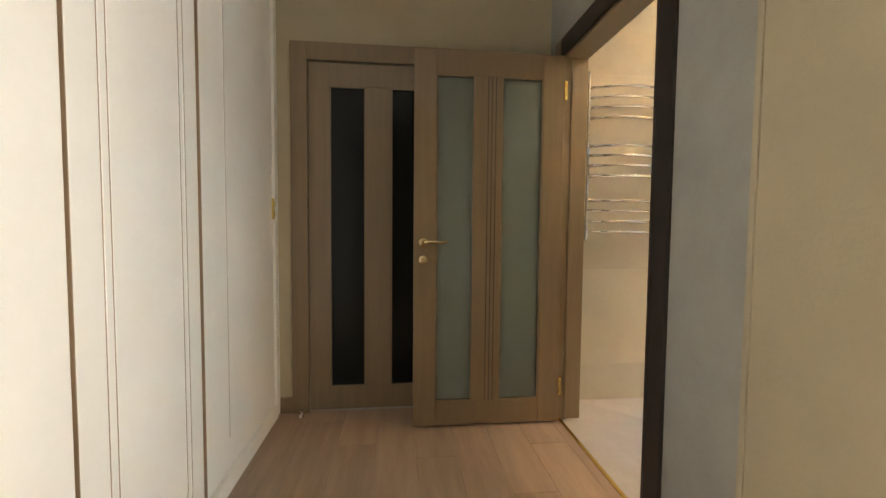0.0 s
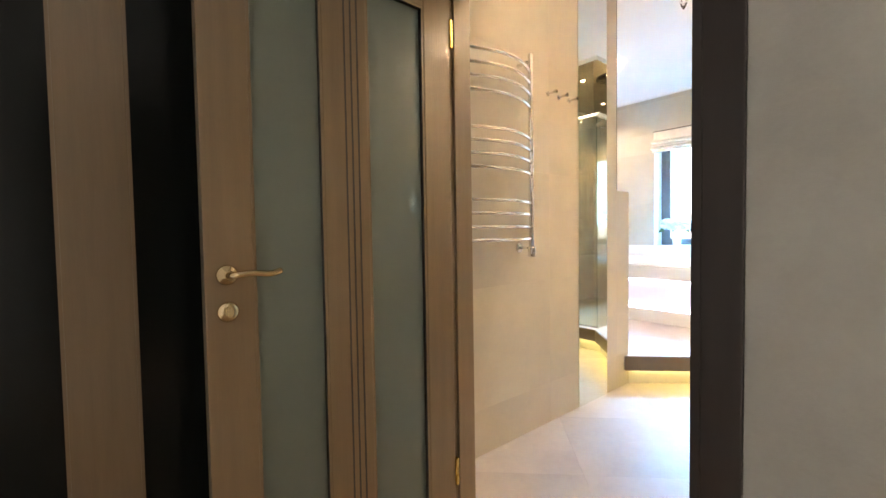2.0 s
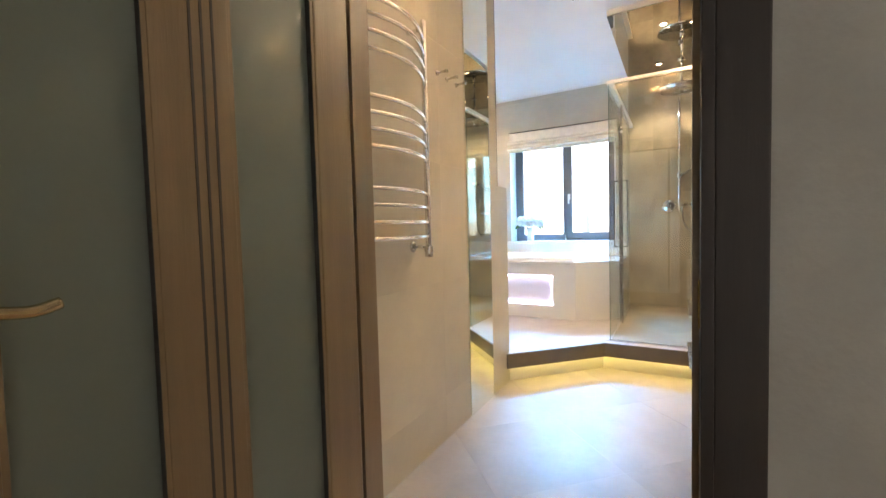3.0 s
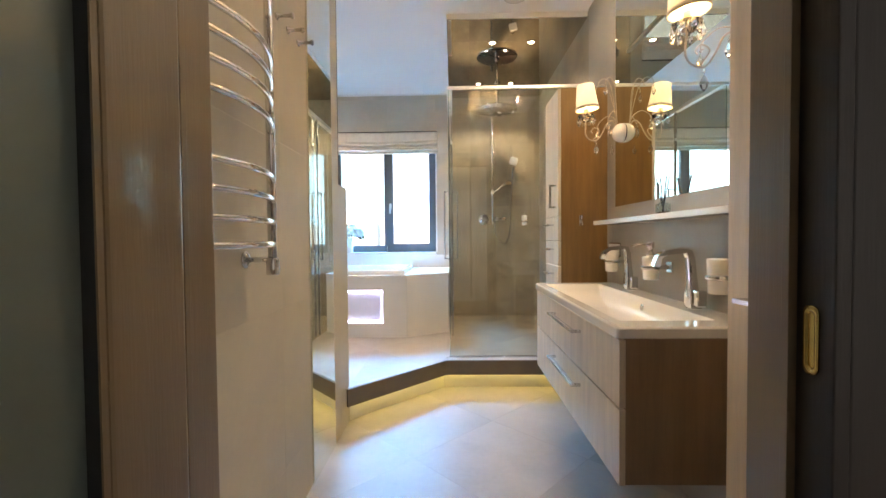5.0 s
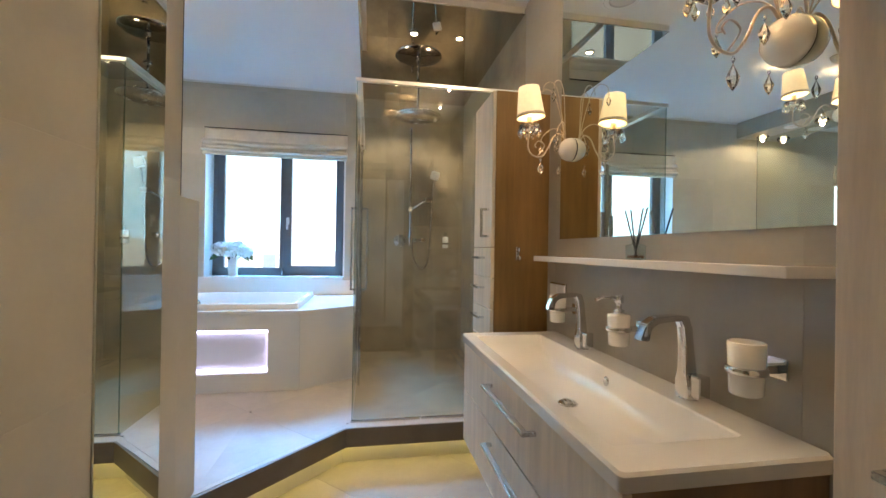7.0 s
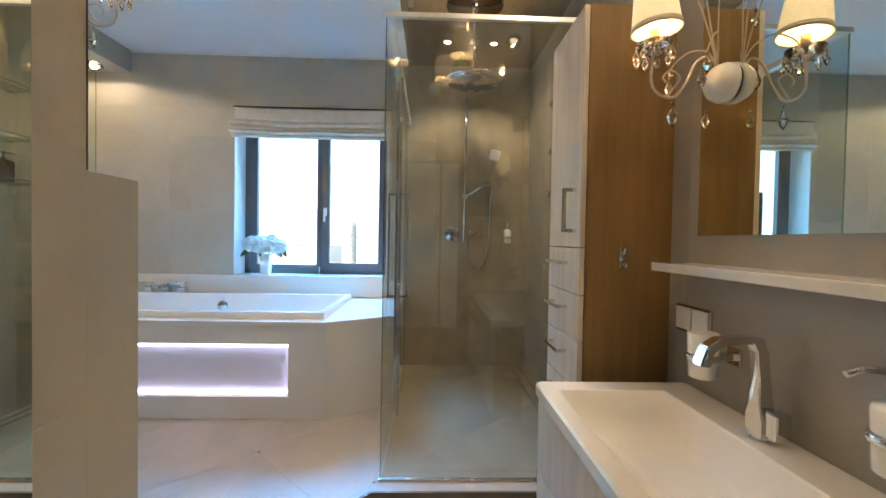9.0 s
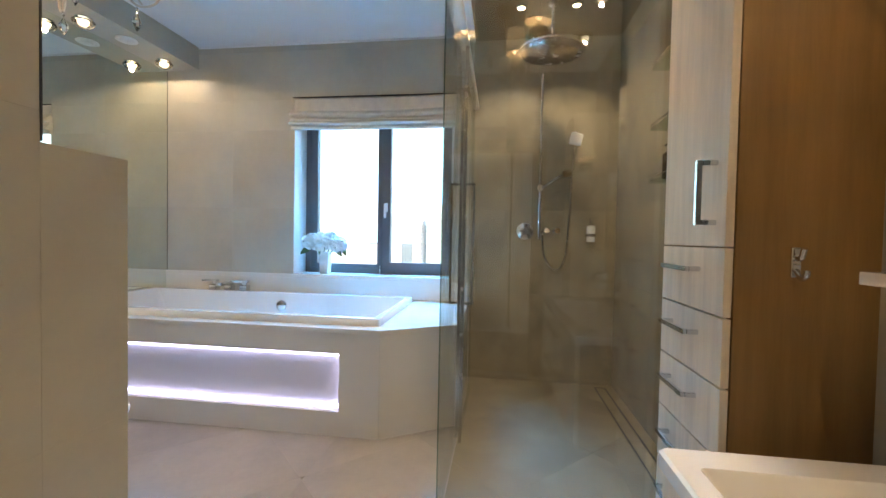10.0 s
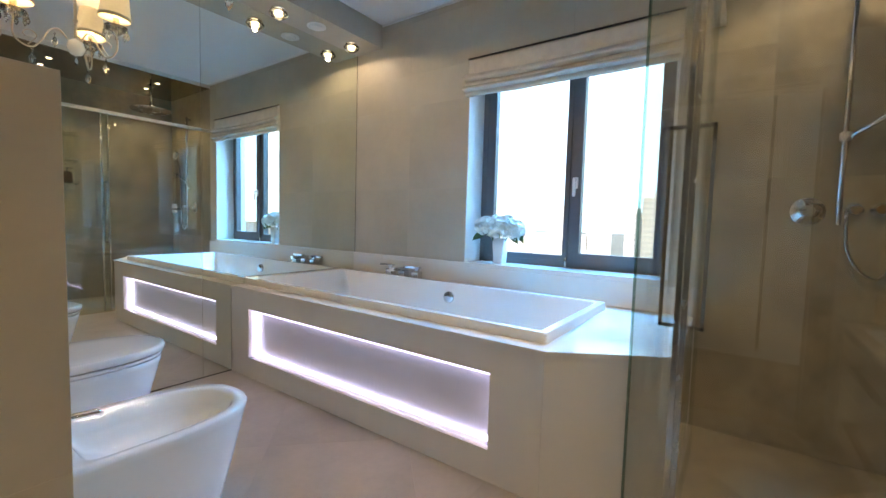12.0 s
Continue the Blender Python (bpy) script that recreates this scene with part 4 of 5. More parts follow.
structure("trim_corner_bath", boxes((3.1705, 3.1735, WALL_L - 0.0015, WALL_L + 0.004, 1.379, CEIL_Z - 0.002)), SEAM, "thin dark edge strip on the wall corner")

# blind: a cassette of soft folds
blind = thing("roman_blind", "half-raised linen roman blind above the window", "blind")
YB0, YB1 = 3.222, 4.490


def fold(z0, z1, bulge, droop, y0=YB0, y1=YB1, back=0.006):
    loops = []
    n = 26
    for k in range(n + 1):
        u = k / n
        y = y0 + (y1 - y0) * u
        s = droop * math.sin(math.pi * u) + 0.005 * noise.noise((y * 4, z0 * 9, 1.0))
        w = 0.6 + 0.4 * noise.noise((y * 3.1, z0 * 17, 5.0))
        q = []
        for j in range(9):
            a = j / 8
            q.append((WALL_E - back - bulge * (0.25 + w * math.sin(math.pi * a ** 0.5)), y, z0 - s + (z1 - z0) * a))
        for j in range(8, -1, -1):
            a = j / 8
            q.append((WALL_E - 0.002, y, z0 - s + (z1 - z0) * a))
        loops.append(q)
    return loft(loops)


# dark strip stands for the shadow between blind and wall
part("shade_line", box(WALL_E - 0.020, WALL_E, YB0 + 0.002, YB1 - 0.014, 2.268, 2.273, 0.001), SEAM, blind, "dark strip for the shadow line above the blind")
part("fabric", fold(2.155, 2.268, 0.010, 0.004, YB0, YB1 - 0.018), LINEN, blind)
part("fold", fold(2.122, 2.172, 0.062, 0.016, YB0 + 0.003, YB1 - 0.006, 0.010), LINEN, blind)
part("fold", fold(2.090, 2.122, 0.020, 0.010, YB0, YB1 - 0.002, 0.014), LINEN, blind)
part("fold", fold(2.056, 2.094, 0.060, 0.007, YB0 - 0.004, YB1, 0.012), LINEN, blind)
part("hem", fold(2.026, 2.060, 0.016, 0.004, YB0 + 0.004, YB1 - 0.004, 0.016), LINEN, blind)

# flowers
vase = thing("flower_vase", "square white vase of white hydrangeas on the sill", "vase", "", pose(5.682, 4.252, WZ0))
part("vase", loft([rrect(-0.034, 0.034, -0.034, 0.034, 0, 0.008, 3), rrect(-0.042, 0.042, -0.042, 0.042, 0.17, 0.008, 3), rrect(-0.037, 0.037, -0.037, 0.037, 0.17, 0.008, 3), rrect(-0.034, 0.034, -0.034, 0.034, 0.13, 0.008, 3)]), CERAMIC, vase)
rng = random.Random(4)
for cx, cy, cz, r in ((-0.015, 0.115, 0.245, 0.068), (-0.03, 0.0, 0.235, 0.078), (-0.01, -0.105, 0.225, 0.070), (0.02, 0.05, 0.262, 0.060), (0.01, -0.04, 0.268, 0.055)):
    bm = bmesh.new()
    for k in range(70):
        z = rng.uniform(-0.85, 1)
        a = rng.uniform(0, 6.283)
        d = Vector((math.sqrt(1 - z * z) * math.cos(a), math.sqrt(1 - z * z) * math.sin(a), z))
        o = Vector((cx, cy, cz)) + d * r * rng.uniform(0.82, 1.04)
        s = d.cross(Vector((0.3, 0.5, 0.8))).normalized()
        t = d.cross(s)
        c = bm.verts.new(o - d * 0.004)
        ring = []
        for q in range(8):
            rr = 0.024 if q % 2 == 0 else 0.015
            b = 2 * math.pi * q / 8 + a
            ring.append(bm.verts.new(o + rr * (math.cos(b) * s + math.sin(b) * t) + d * rng.uniform(0, 0.006)))
        for q in range(8):
            bm.faces.new((c, ring[q], ring[(q + 1) % 8]))
    part("bloom", bm, PETAL, vase)
    part("stem", tube([(0, 0, 0.03), (cx * 0.4, cy * 0.4, 0.16), (cx, cy, cz)], 0.004, 6), LEAF, vase)
for (x, y, z), (dx, dy, dz) in (((-0.03, 0.10, 0.19), (-0.02, 0.09, -0.045)), ((-0.03, -0.08, 0.185), (-0.01, -0.075, -0.05)), ((-0.05, 0.03, 0.18), (-0.05, -0.03, -0.03)), ((-0.02, -0.13, 0.20), (0.0, -0.05, -0.06))):
    bm = bmesh.new()
    d = Vector((dx, dy, dz))
    w = d.cross(Vector((1, 0, 0.2))).normalized() * 0.022
    mid = [bm.verts.new(Vector((x, y, z)) + d * k / 5 + Vector((0, 0, 0.012 * math.sin(math.pi * k / 5)))) for k in range(6)]
    for sgn in (1, -1):
        side = [bm.verts.new(mid[k].co + sgn * w * math.sin(math.pi * k / 5) + Vector((-0.004, 0, 0.003))) for k in range(1, 5)]
        line = [mid[0], *side, mid[5]]
        for k in range(5):
            vs = [mid[k], mid[k + 1], line[k + 1], line[k]]
            vs = [v for i, v in enumerate(vs) if v not in vs[:i]]
            bm.faces.new(vs)
    part("leaf", bm, LEAF, vase)

# ---- toilet and bidet ----


def bowl_loop(x0, x1, hw, z, n=40, square=2.6):
    """A D-shaped ring from the wall x0 to the nose x1."""
    pts = []
    xm = x0 + (x1 - x0) * 0.42
    for k in range(n):
        a = 2 * math.pi * k / n
        c, s = math.cos(a), math.sin(a)
        if c >= 0:
            x = xm + (x1 - xm) * abs(c) ** (2 / 2.5)
            y = hw * math.copysign(abs(s) ** (2 / 2.5), s)
        else:
            x = xm - (xm - x0) * abs(c) ** (2 / 9)
            y = hw * math.copysign(abs(s) ** (2 / 9), s)
        pts.append((x, y, z))
    return pts


bid = thing("bidet", "white ceramic bidet against the low boxing", "bidet", "", pose(3.342, 4.330, PLAT))
part("bowl", loft([bowl_loop(0.0, 0.47, 0.146, 0), bowl_loop(0.0, 0.485, 0.151, 0.02), bowl_loop(0.0, 0.545, 0.172, 0.22), bowl_loop(0, 0.582, 0.186, 0.362), bowl_loop(0, 0.588, 0.188, 0.382), bowl_loop(0.002, 0.583, 0.185, 0.390), bowl_loop(0.13, 0.550, 0.150, 0.389), bowl_loop(0.137, 0.541, 0.142, 0.382), bowl_loop(0.15, 0.520, 0.127, 0.345), bowl_loop(0.18, 0.475, 0.102, 0.310), bowl_loop(0.23, 0.40, 0.06, 0.295), bowl_loop(0.28, 0.34, 0.02, 0.292)]), CERAMIC, bid)
tp = part("tap", lathe([(0.024, 0.389), (0.024, 0.396), (0.019, 0.402), (0.019, 0.462), (0.015, 0.470)], pose(0.075, 0, 0), 18), CHROME, bid, "chrome bidet mixer")
part("spout", tube([(0.075, 0, 0.445), (0.14, 0, 0.452), (0.195, 0, 0.448), (0.203, 0, 0.438)], 0.010, 10), CHROME, tp)
part("lever", boxes((0.03, 0.085, -0.006, 0.006, 0.472, 0.480), bevel=0.002), CHROME, tp)
wc = thing("toilet", "white ceramic toilet with its lid closed", "toilet", "", pose(3.342, 4.985, PLAT))
part("bowl", loft([bowl_loop(0, 0.46, 0.142, 0), bowl_loop(0, 0.475, 0.147, 0.02), bowl_loop(0, 0.532, 0.170, 0.22), bowl_loop(0, 0.575, 0.184, 0.375), bowl_loop(0, 0.578, 0.185, 0.396)]), CERAMIC, wc)
part("seat", loft([bowl_loop(0.06, 0.570, 0.180, 0.3975), bowl_loop(0.055, 0.578, 0.184, 0.402), bowl_loop(0.055, 0.578, 0.184, 0.4125)]), CERAMIC, wc)
part("lid", loft([bowl_loop(0.05, 0.572, 0.182, 0.416), bowl_loop(0.048, 0.590, 0.190, 0.421), bowl_loop(0.048, 0.592, 0.191, 0.440), bowl_loop(0.050, 0.588, 0.188, 0.446), bowl_loop(0.06, 0.572, 0.176, 0.4485), bowl_loop(0.12, 0.46, 0.11, 0.4495)]), CERAMIC, wc, "flat white toilet lid")
part("hinge", lathe([(0.012, 0.396), (0.012, 0.418)], pose(0.045, 0.09, 0), 12), CHROME, wc)
flush = thing("flush_plate", "white flush plate on the low boxing", "flush plate")
part("plate", box(3.342, 3.350, 4.87, 5.10, 1.08, 1.23, 0.003), WHITEPL, flush)
for y in (4.885, 4.99):
    part("button", box(3.350, 3.353, y, y + 0.095, 1.095, 1.215, 0.002), WHITEPL, flush)

# ---- shower ----
GX, GY, GTOP = 3.930, 3.082, 2.150
shower = thing("shower_enclosure", "frameless glass shower enclosure with chrome rails", "shower enclosure")


def pane(name, bm, label=""):
    p = part(name, bm, GLASS, shower, label)
    p.visible_shadow = False
    return p


pane("front_panel", box(GX + 0.003, GX + 0.006, 2.092, GY, PLAT + 0.010, GTOP))
part("glass_edge", boxes((GX + 0.002, GX + 0.007, GY + 0.0005, GY + 0.0045, PLAT + 0.010, GTOP)), EDGE_GLASS, shower, "green glass edge")
pane("side_panel", box(GX + 0.009, 4.620, GY + 0.002, GY + 0.005, PLAT + 0.006, GTOP))
sl = pane("sliding_door", box(4.575, 5.250, GY - 0.020, GY - 0.017, PLAT + 0.010, GTOP - 0.01))
pane("side_panel", box(5.20, WALL_E, GY + 0.002, GY + 0.005, DECK + 0.003, GTOP))
part("top_rail", box(GX - 0.006, GX + 0.016, 2.092, GY + 0.012, GTOP, GTOP + 0.022, 0.002), RAIL, shower)
part("top_rail", box(GX + 0.0165, WALL_E, GY - 0.026, GY + 0.014, GTOP, GTOP + 0.030, 0.002), RAIL, shower)
part("bottom_profile", box(GX - 0.004, GX + 0.012, 2.092, GY + 0.010, PLAT + 0.001, PLAT + 0.011, 0.001), STEEL, shower)
part("wall_profile", box(GX - 0.004, GX + 0.013, WALL_R, 2.100, PLAT + 0.012, GTOP, 0.001), CHROME, shower)
part("seal", boxes((4.568, 4.580, GY - 0.026, GY - 0.010, PLAT + 0.006, GTOP)), STEEL, shower, "grey edge seal")
part("seal", boxes((4.618, 4.626, GY - 0.004, GY + 0.012, PLAT + 0.006, GTOP)), CHROME, shower)
for y0, y1 in ((GY + 0.008, GY + 0.052), (GY - 0.068, GY - 0.022)):
    ya = y1 - 0.010 if y0 > GY else y0
    bar = part("handle", boxes((4.592, 4.604, ya, ya + 0.010, 0.895, 1.495), (4.592, 4.604, y0, y1, 1.483, 1.495), (4.592, 4.604, y0, y1, 0.895, 0.907), bevel=0.001), CHROME, shower, "long square chrome handle")
structure("soffit", box(GX - 0.005, WALL_E, WALL_R, GY + 0.010, 2.647, CEIL_Z + 0.001), CEIL, "shallow white soffit above the shower")
solo("shower_ceiling_mirror", box(GX - 0.004, WALL_E, WALL_R, GY + 0.009, 2.640, 2.6465), MIRROR_BRONZE, "bronze mirror panel above the shower", "mirror")

rain = thing("rain_shower", "round chrome rain shower head hung from the ceiling", "shower head", "", pose(5.170, 2.600, -0.017))
part("flange", lathe([(0.034, 2.657), (0.034, 2.645), (0.014, 2.640)], None, 20), CHROME, rain)
part("arm", lathe([(0.011, 2.645), (0.011, 2.44)], None, 12), CHROME, rain)
part("joint", lathe([(0.012, 2.455), (0.021, 2.445), (0.021, 2.425), (0.030, 2.412)], None, 16), CHROME, rain)
part("head", lathe([(0.03, 2.414), (0.12, 2.408), (0.196, 2.400), (0.205, 2.394), (0.203, 2.384), (0.195, 2.381), (0.19, 2.380)], None, 48), CHROME, rain)
part("nozzle_plate", lathe([(0.190, 2.382), (0.189, 2.3785), (0.003, 2.3775)], None, 48), STEEL, rain, "grey nozzle plate")
bar = thing("shower_rail", "chrome slide rail with an empty holder", "shower rail")
RX, RY = 5.535, 2.618
part("rod", lathe([(0.006, 1.225), (0.0105, 1.228), (0.0105, 2.372), (0.006, 2.376)], pose(RX, RY, 0), 14), CHROME, bar)
for z in (1.52, 2.345):
    part("bracket", tube([(RX, RY, z), (WALL_E, RY, z)], 0.012, 12), CHROME, bar)
sld = part("slider", boxes((RX - 0.018, RX + 0.018, RY - 0.020, RY + 0.020, 1.565, 1.605), bevel=0.004), CHROME, bar)
part("holder_arm", tube([(RX - 0.01, RY - 0.015, 1.585), (RX - 0.05, RY - 0.11, 1.650), (RX - 0.055, RY - 0.135, 1.665)], 0.010, 10), CHROME, sld)
part("holder", box(RX - 0.085, RX - 0.040, RY - 0.205, RY - 0.135, 1.650, 1.695, 0.006), CHROME, sld)
mix = thing("shower_mixer", "chrome concealed shower mixer with round controls", "faucet")
part("control_plate", lathe([(0.062, 0), (0.062, 0.006), (0.058, 0.009), (0.026, 0.010), (0.026, 0.040), (0.022, 0.046)], pose(WALL_E, 2.712, 1.282, 0, -90, 0), 30), CHROME, mix)
for y in (2.565, 2.490):
    part("knob", lathe([(0.030, 0), (0.030, 0.006), (0.022, 0.008), (0.022, 0.036), (0.018, 0.042)], pose(WALL_E, y, 1.290, 0, -90, 0), 22), CHROME, mix)
hs = thing("hand_shower", "white square hand shower on a wall hook with its hose", "hand shower")
part("hook", tube(curve_points([(WALL_E, 2.385, 1.945), (5.545, 2.385, 1.947), (5.520, 2.387, 1.960), (5.510, 2.388, 1.975)]), 0.010, 10), CHROME, hs)
part("head", loft([[(5.485 + 0.012 * q, 2.388 + (y * math.cos(0.25) - z * math.sin(0.25)) * s, 1.915 + (y * math.sin(0.25) + z * math.cos(0.25)) * s) for x, y, z in [(0, a, b) for b, a, c in rrect(-0.040, 0.040, -0.040, 0.040, 0, 0.010, 4)]] for q, s in ((0, 0.86), (0.3, 1), (1.6, 1), (2.6, 0.8))]), WHITEPL, hs)
part("hose", tube(curve_points([(5.520, 2.392, 1.865), (5.545, 2.402, 1.70), (5.548, 2.412, 1.40), (5.550, 2.430, 1.13), (5.550, 2.475, 1.02), (5.550, 2.530, 1.03), (5.550, 2.580, 1.12), (5.552, 2.592, 1.26), (WALL_E, 2.592, 1.285)], 10), 0.0065, 8), STEEL, hs)
sd = thing("shower_dispenser", "white soap dispenser in a steel wall ring", "soap dispenser", "", pose(5.53, 2.268, 1.215))
part("bottle", lathe([(0.026, 0), (0.028, 0.004), (0.030, 0.105), (0.024, 0.110), (0.010, 0.112)], None, 20), CERAMIC, sd)
part("ring", lathe([(0.031, 0.035), (0.036, 0.038), (0.036, 0.052), (0.031, 0.055)], None, 22), STEEL, sd)
part("arm", boxes((0.030, 0.050, -0.010, 0.010, 0.036, 0.054)), STEEL, sd)
part("pump", lathe([(0.011, 0.110), (0.011, 0.122), (0.005, 0.124), (0.005, 0.150), (0.009, 0.152), (0.009, 0.160)], None, 12), STEEL, sd)
FROST = thin_glass("shelf_glass", (0.80, 0.87, 0.83))
for z in (1.508, 1.752, 2.030):
    sh = thing("glass_shelf", "clear glass shelf with a chrome rail", "shelf", "glass shelves in the shower")
    g = part("plate", box(4.22, 4.62, WALL_R, 2.205, z - 0.010, z, 0.001), FROST, sh, "clear glass plate")
    part("rail", tube([(4.22, 2.20, z + 0.016), (4.62, 2.20, z + 0.016)], 0.004, 8), CHROME, sh)
    for x in (4.24, 4.60):
        part("post", tube([(x, 2.20, z), (x, 2.20, z + 0.016)], 0.004, 8), CHROME, sh)
        part("bracket", boxes((x - 0.012, x + 0.012, WALL_R, WALL_R + 0.02, z - 0.018, z - 0.0085)), CHROME, sh)
bt = thing("shampoo_bottle", "dark brown pump bottle on the glass shelf", "bottle", "", pose(4.524, 2.140, 1.508))
part("bottle", loft([rrect(-0.038, 0.038, -0.026, 0.026, 0, 0.008, 4), rrect(-0.040, 0.040, -0.028, 0.028, 0.004, 0.010, 4), rrect(-0.040, 0.040, -0.028, 0.028, 0.112, 0.010, 4), rrect(-0.032, 0.032, -0.022, 0.022, 0.118, 0.010, 4), rrect(-0.011, 0.011, -0.011, 0.011, 0.120, 0.010, 4)]), material("brown_bottle", (0.03, 0.018, 0.012), 0.2), bt)
part("pump", lathe([(0.013, 0.120), (0.013, 0.132), (0.005, 0.134), (0.005, 0.152), (0.010, 0.154), (0.010, 0.164)], None, 14), BLACK, bt)
part("nozzle", tube([(0, 0, 0.158), (0.035, 0.01, 0.160), (0.046, 0.014, 0.153)], 0.004, 8), BLACK, bt)
drn = thing("linear_drain", "slim tiled channel drain along the shower wall", "drain")
part("frame", boxes((4.30, 5.520, 2.145, 2.153, PLAT - 0.004, PLAT + 0.0025), (4.30, 5.520, 2.212, 2.220, PLAT - 0.004, PLAT + 0.002), (4.30, 4.303, 2.153, 2.212, PLAT - 0.004, PLAT + 0.002), (5.517, 5.520, 2.153, 2.212, PLAT - 0.004, PLAT + 0.002)), BLACK, drn)
part("insert", box(4.309, 5.511, 2.159, 2.206, PLAT - 0.004, PLAT + 0.0015), SHOWER_FLOOR_DIM, drn)

# ---- ceiling lights ----


def crystal_light(x, y, z, watts):
    c = thing("crystal_downlight", "small faceted crystal downlight glowing warm", "ceiling light", "crystal downlights", pose(x, y, z))
    part("ring", lathe([(0.046, 0.001), (0.048, -0.004), (0.040, -0.008), (0.028, -0.004)], None, 22), CHROME, c)
    part("bulb", lathe([(0.008, -0.004), (0.020, -0.008), (0.027, -0.018), (0.027, -0.030), (0.014, -0.041), (0.003, -0.043)], None, 12), GLOW_CRYSTAL, c, "lit halogen capsule")
    bm = lathe([(0.036, -0.006), (0.054, -0.016), (0.060, -0.027), (0.050, -0.044), (0.026, -0.058), (0.020, -0.058), (0.040, -0.042), (0.046, -0.027), (0.032, -0.010)], None, 12)
    for f in bm.faces:
        f.smooth = False
    g = part("crystal", bm, CRYSTAL, c, "faceted clear crystal")
    g.visible_shadow = False
    lamp("downlight", "SPOT", pose(x, y, z - 0.060), watts, WARM, 0.012, spot=176, blend=0.12)


def spot_light(x, y, z, watts):
    c = thing("recessed_spot", "small round recessed spot, lit", "ceiling light", "shower spots", pose(x, y, z))
    part("ring", lathe([(0.034, 0.001), (0.036, -0.004), (0.028, -0.006), (0.024, -0.001)], None, 22), CHROME, c)
    part("lens", lathe([(0.023, -0.001), (0.020, -0.004), (0.002, -0.005)], None, 16), GLOW_SPOT, c, "glowing lens")
    lamp("downlight", "SPOT", pose(x, y, z - 0.012), watts, WARM, 0.02, spot=110)


for x in (5.390, 4.780, 4.170, 3.560):
    crystal_light(x, 5.415, 2.512, 0.9 if x > 5 else 2.4)
for x in (3.19, 2.71, 2.23):
    crystal_light(x, 2.32, CEIL_Z, 1.6)
for x, y in ((4.285, 2.73), (4.285, 2.42), (5.17, 2.46), (5.17, 2.79)):
    spot_light(x, y, 2.640, 9)
for x in (5.060, 3.86):
    v = thing("vent_disc", "round white vent disc in the beam", "vent", "vent discs", pose(x, 5.400, 2.512))
    part("ring", lathe([(0.062, 0.001), (0.064, -0.006), (0.052, -0.012), (0.046, -0.004)], None, 30), WHITEPL, v)
    part("cap", lathe([(0.040, -0.002), (0.040, -0.012), (0.034, -0.016), (0.003, -0.017)], None, 30), WHITEPL, v)
spk = thing("ceiling_speaker", "round beige ceiling speaker grille", "speaker", "", pose(3.73, 2.63, CEIL_Z))
part("ring", lathe([(0.105, 0.001), (0.108, -0.004), (0.100, -0.008), (0.094, -0.005)], None, 40), WHITEPL, spk)
part("grille", lathe([(0.094, -0.004), (0.06, -0.006), (0.003, -0.007)], None, 40), SOLID, spk)

# ---- distance ----
structure("ground", boxes((60, 4500, -3000, 3000, -46, -45)), material("city_ground", (0.20, 0.20, 0.19), 0.9, vary=0.3, scale=0.02, fine=0.3), "hazy city ground far below")
structure("backdrop", boxes((3000, 3010, -6000, 6000, -60, 2600)), glow("hazy_sky", (0.46, 0.76, 1.0), 0.9), "white hazy sky far beyond the city")
# distance haze is put into both colours by paling them
BWALL = material("hazy_plaster", (0.84, 0.84, 0.83), 0.8, vary=0.1, scale=0.2, fine=2)
BWIN = material("hazy_window", (0.60, 0.63, 0.68), 0.3)
for x, y, w, d, top, kind in ((245, 38, 15, 18, 16, "apartment_tower"), (300, 84, 13, 16, 17, "apartment_tower"), (330, 121, 15, 16, 12, "apartment_tower"), (252, 52, 7, 14, 8, "apartment_tower"), (300, 110, 40, 20, -6, "apartment_block"), (420, 25, 60, 20, -2, "apartment_block"), (480, -120, 80, 20, 4, "apartment_block"), (380, 200, 60, 20, 6, "apartment_block")):
    b = thing(kind, "distant concrete apartment building, its colours paled for haze", "building", "far buildings")
    part("wall", boxes((x, x + d, y - w / 2, y + w / 2, -45.5, top)), BWALL, b)
    part("roof", boxes((x - 0.4, x + d + 0.4, y - w / 2 - 0.4, y + w / 2 + 0.4, top, top + 1.0), (x + 4, x + 9, y - 3, y + 3, top + 1, top + 4)), BWALL, b)
    bm = bmesh.new()
    z = top - 2.6
    while z > -30:
        yy = y - w / 2 + 1.5
        while yy < y + w / 2 - 2:
            bm_box(bm, x - 0.12, x + 0.1, yy, yy + (2.6 if kind == "apartment_tower" else 1.8), z, z + 1.3)
            yy += 2.75 if kind == "apartment_tower" else 3.2
        z -= 3.0
    tagged(part("window", bm, BWIN, b), kind="stuff")

# ---- pieces: planks and tiles ----


def piece_mesh(cache, name, bm, mat, key):
    if key not in cache:
        cache[key] = mesh_of(name, bm(), mat)
    return cache[key]


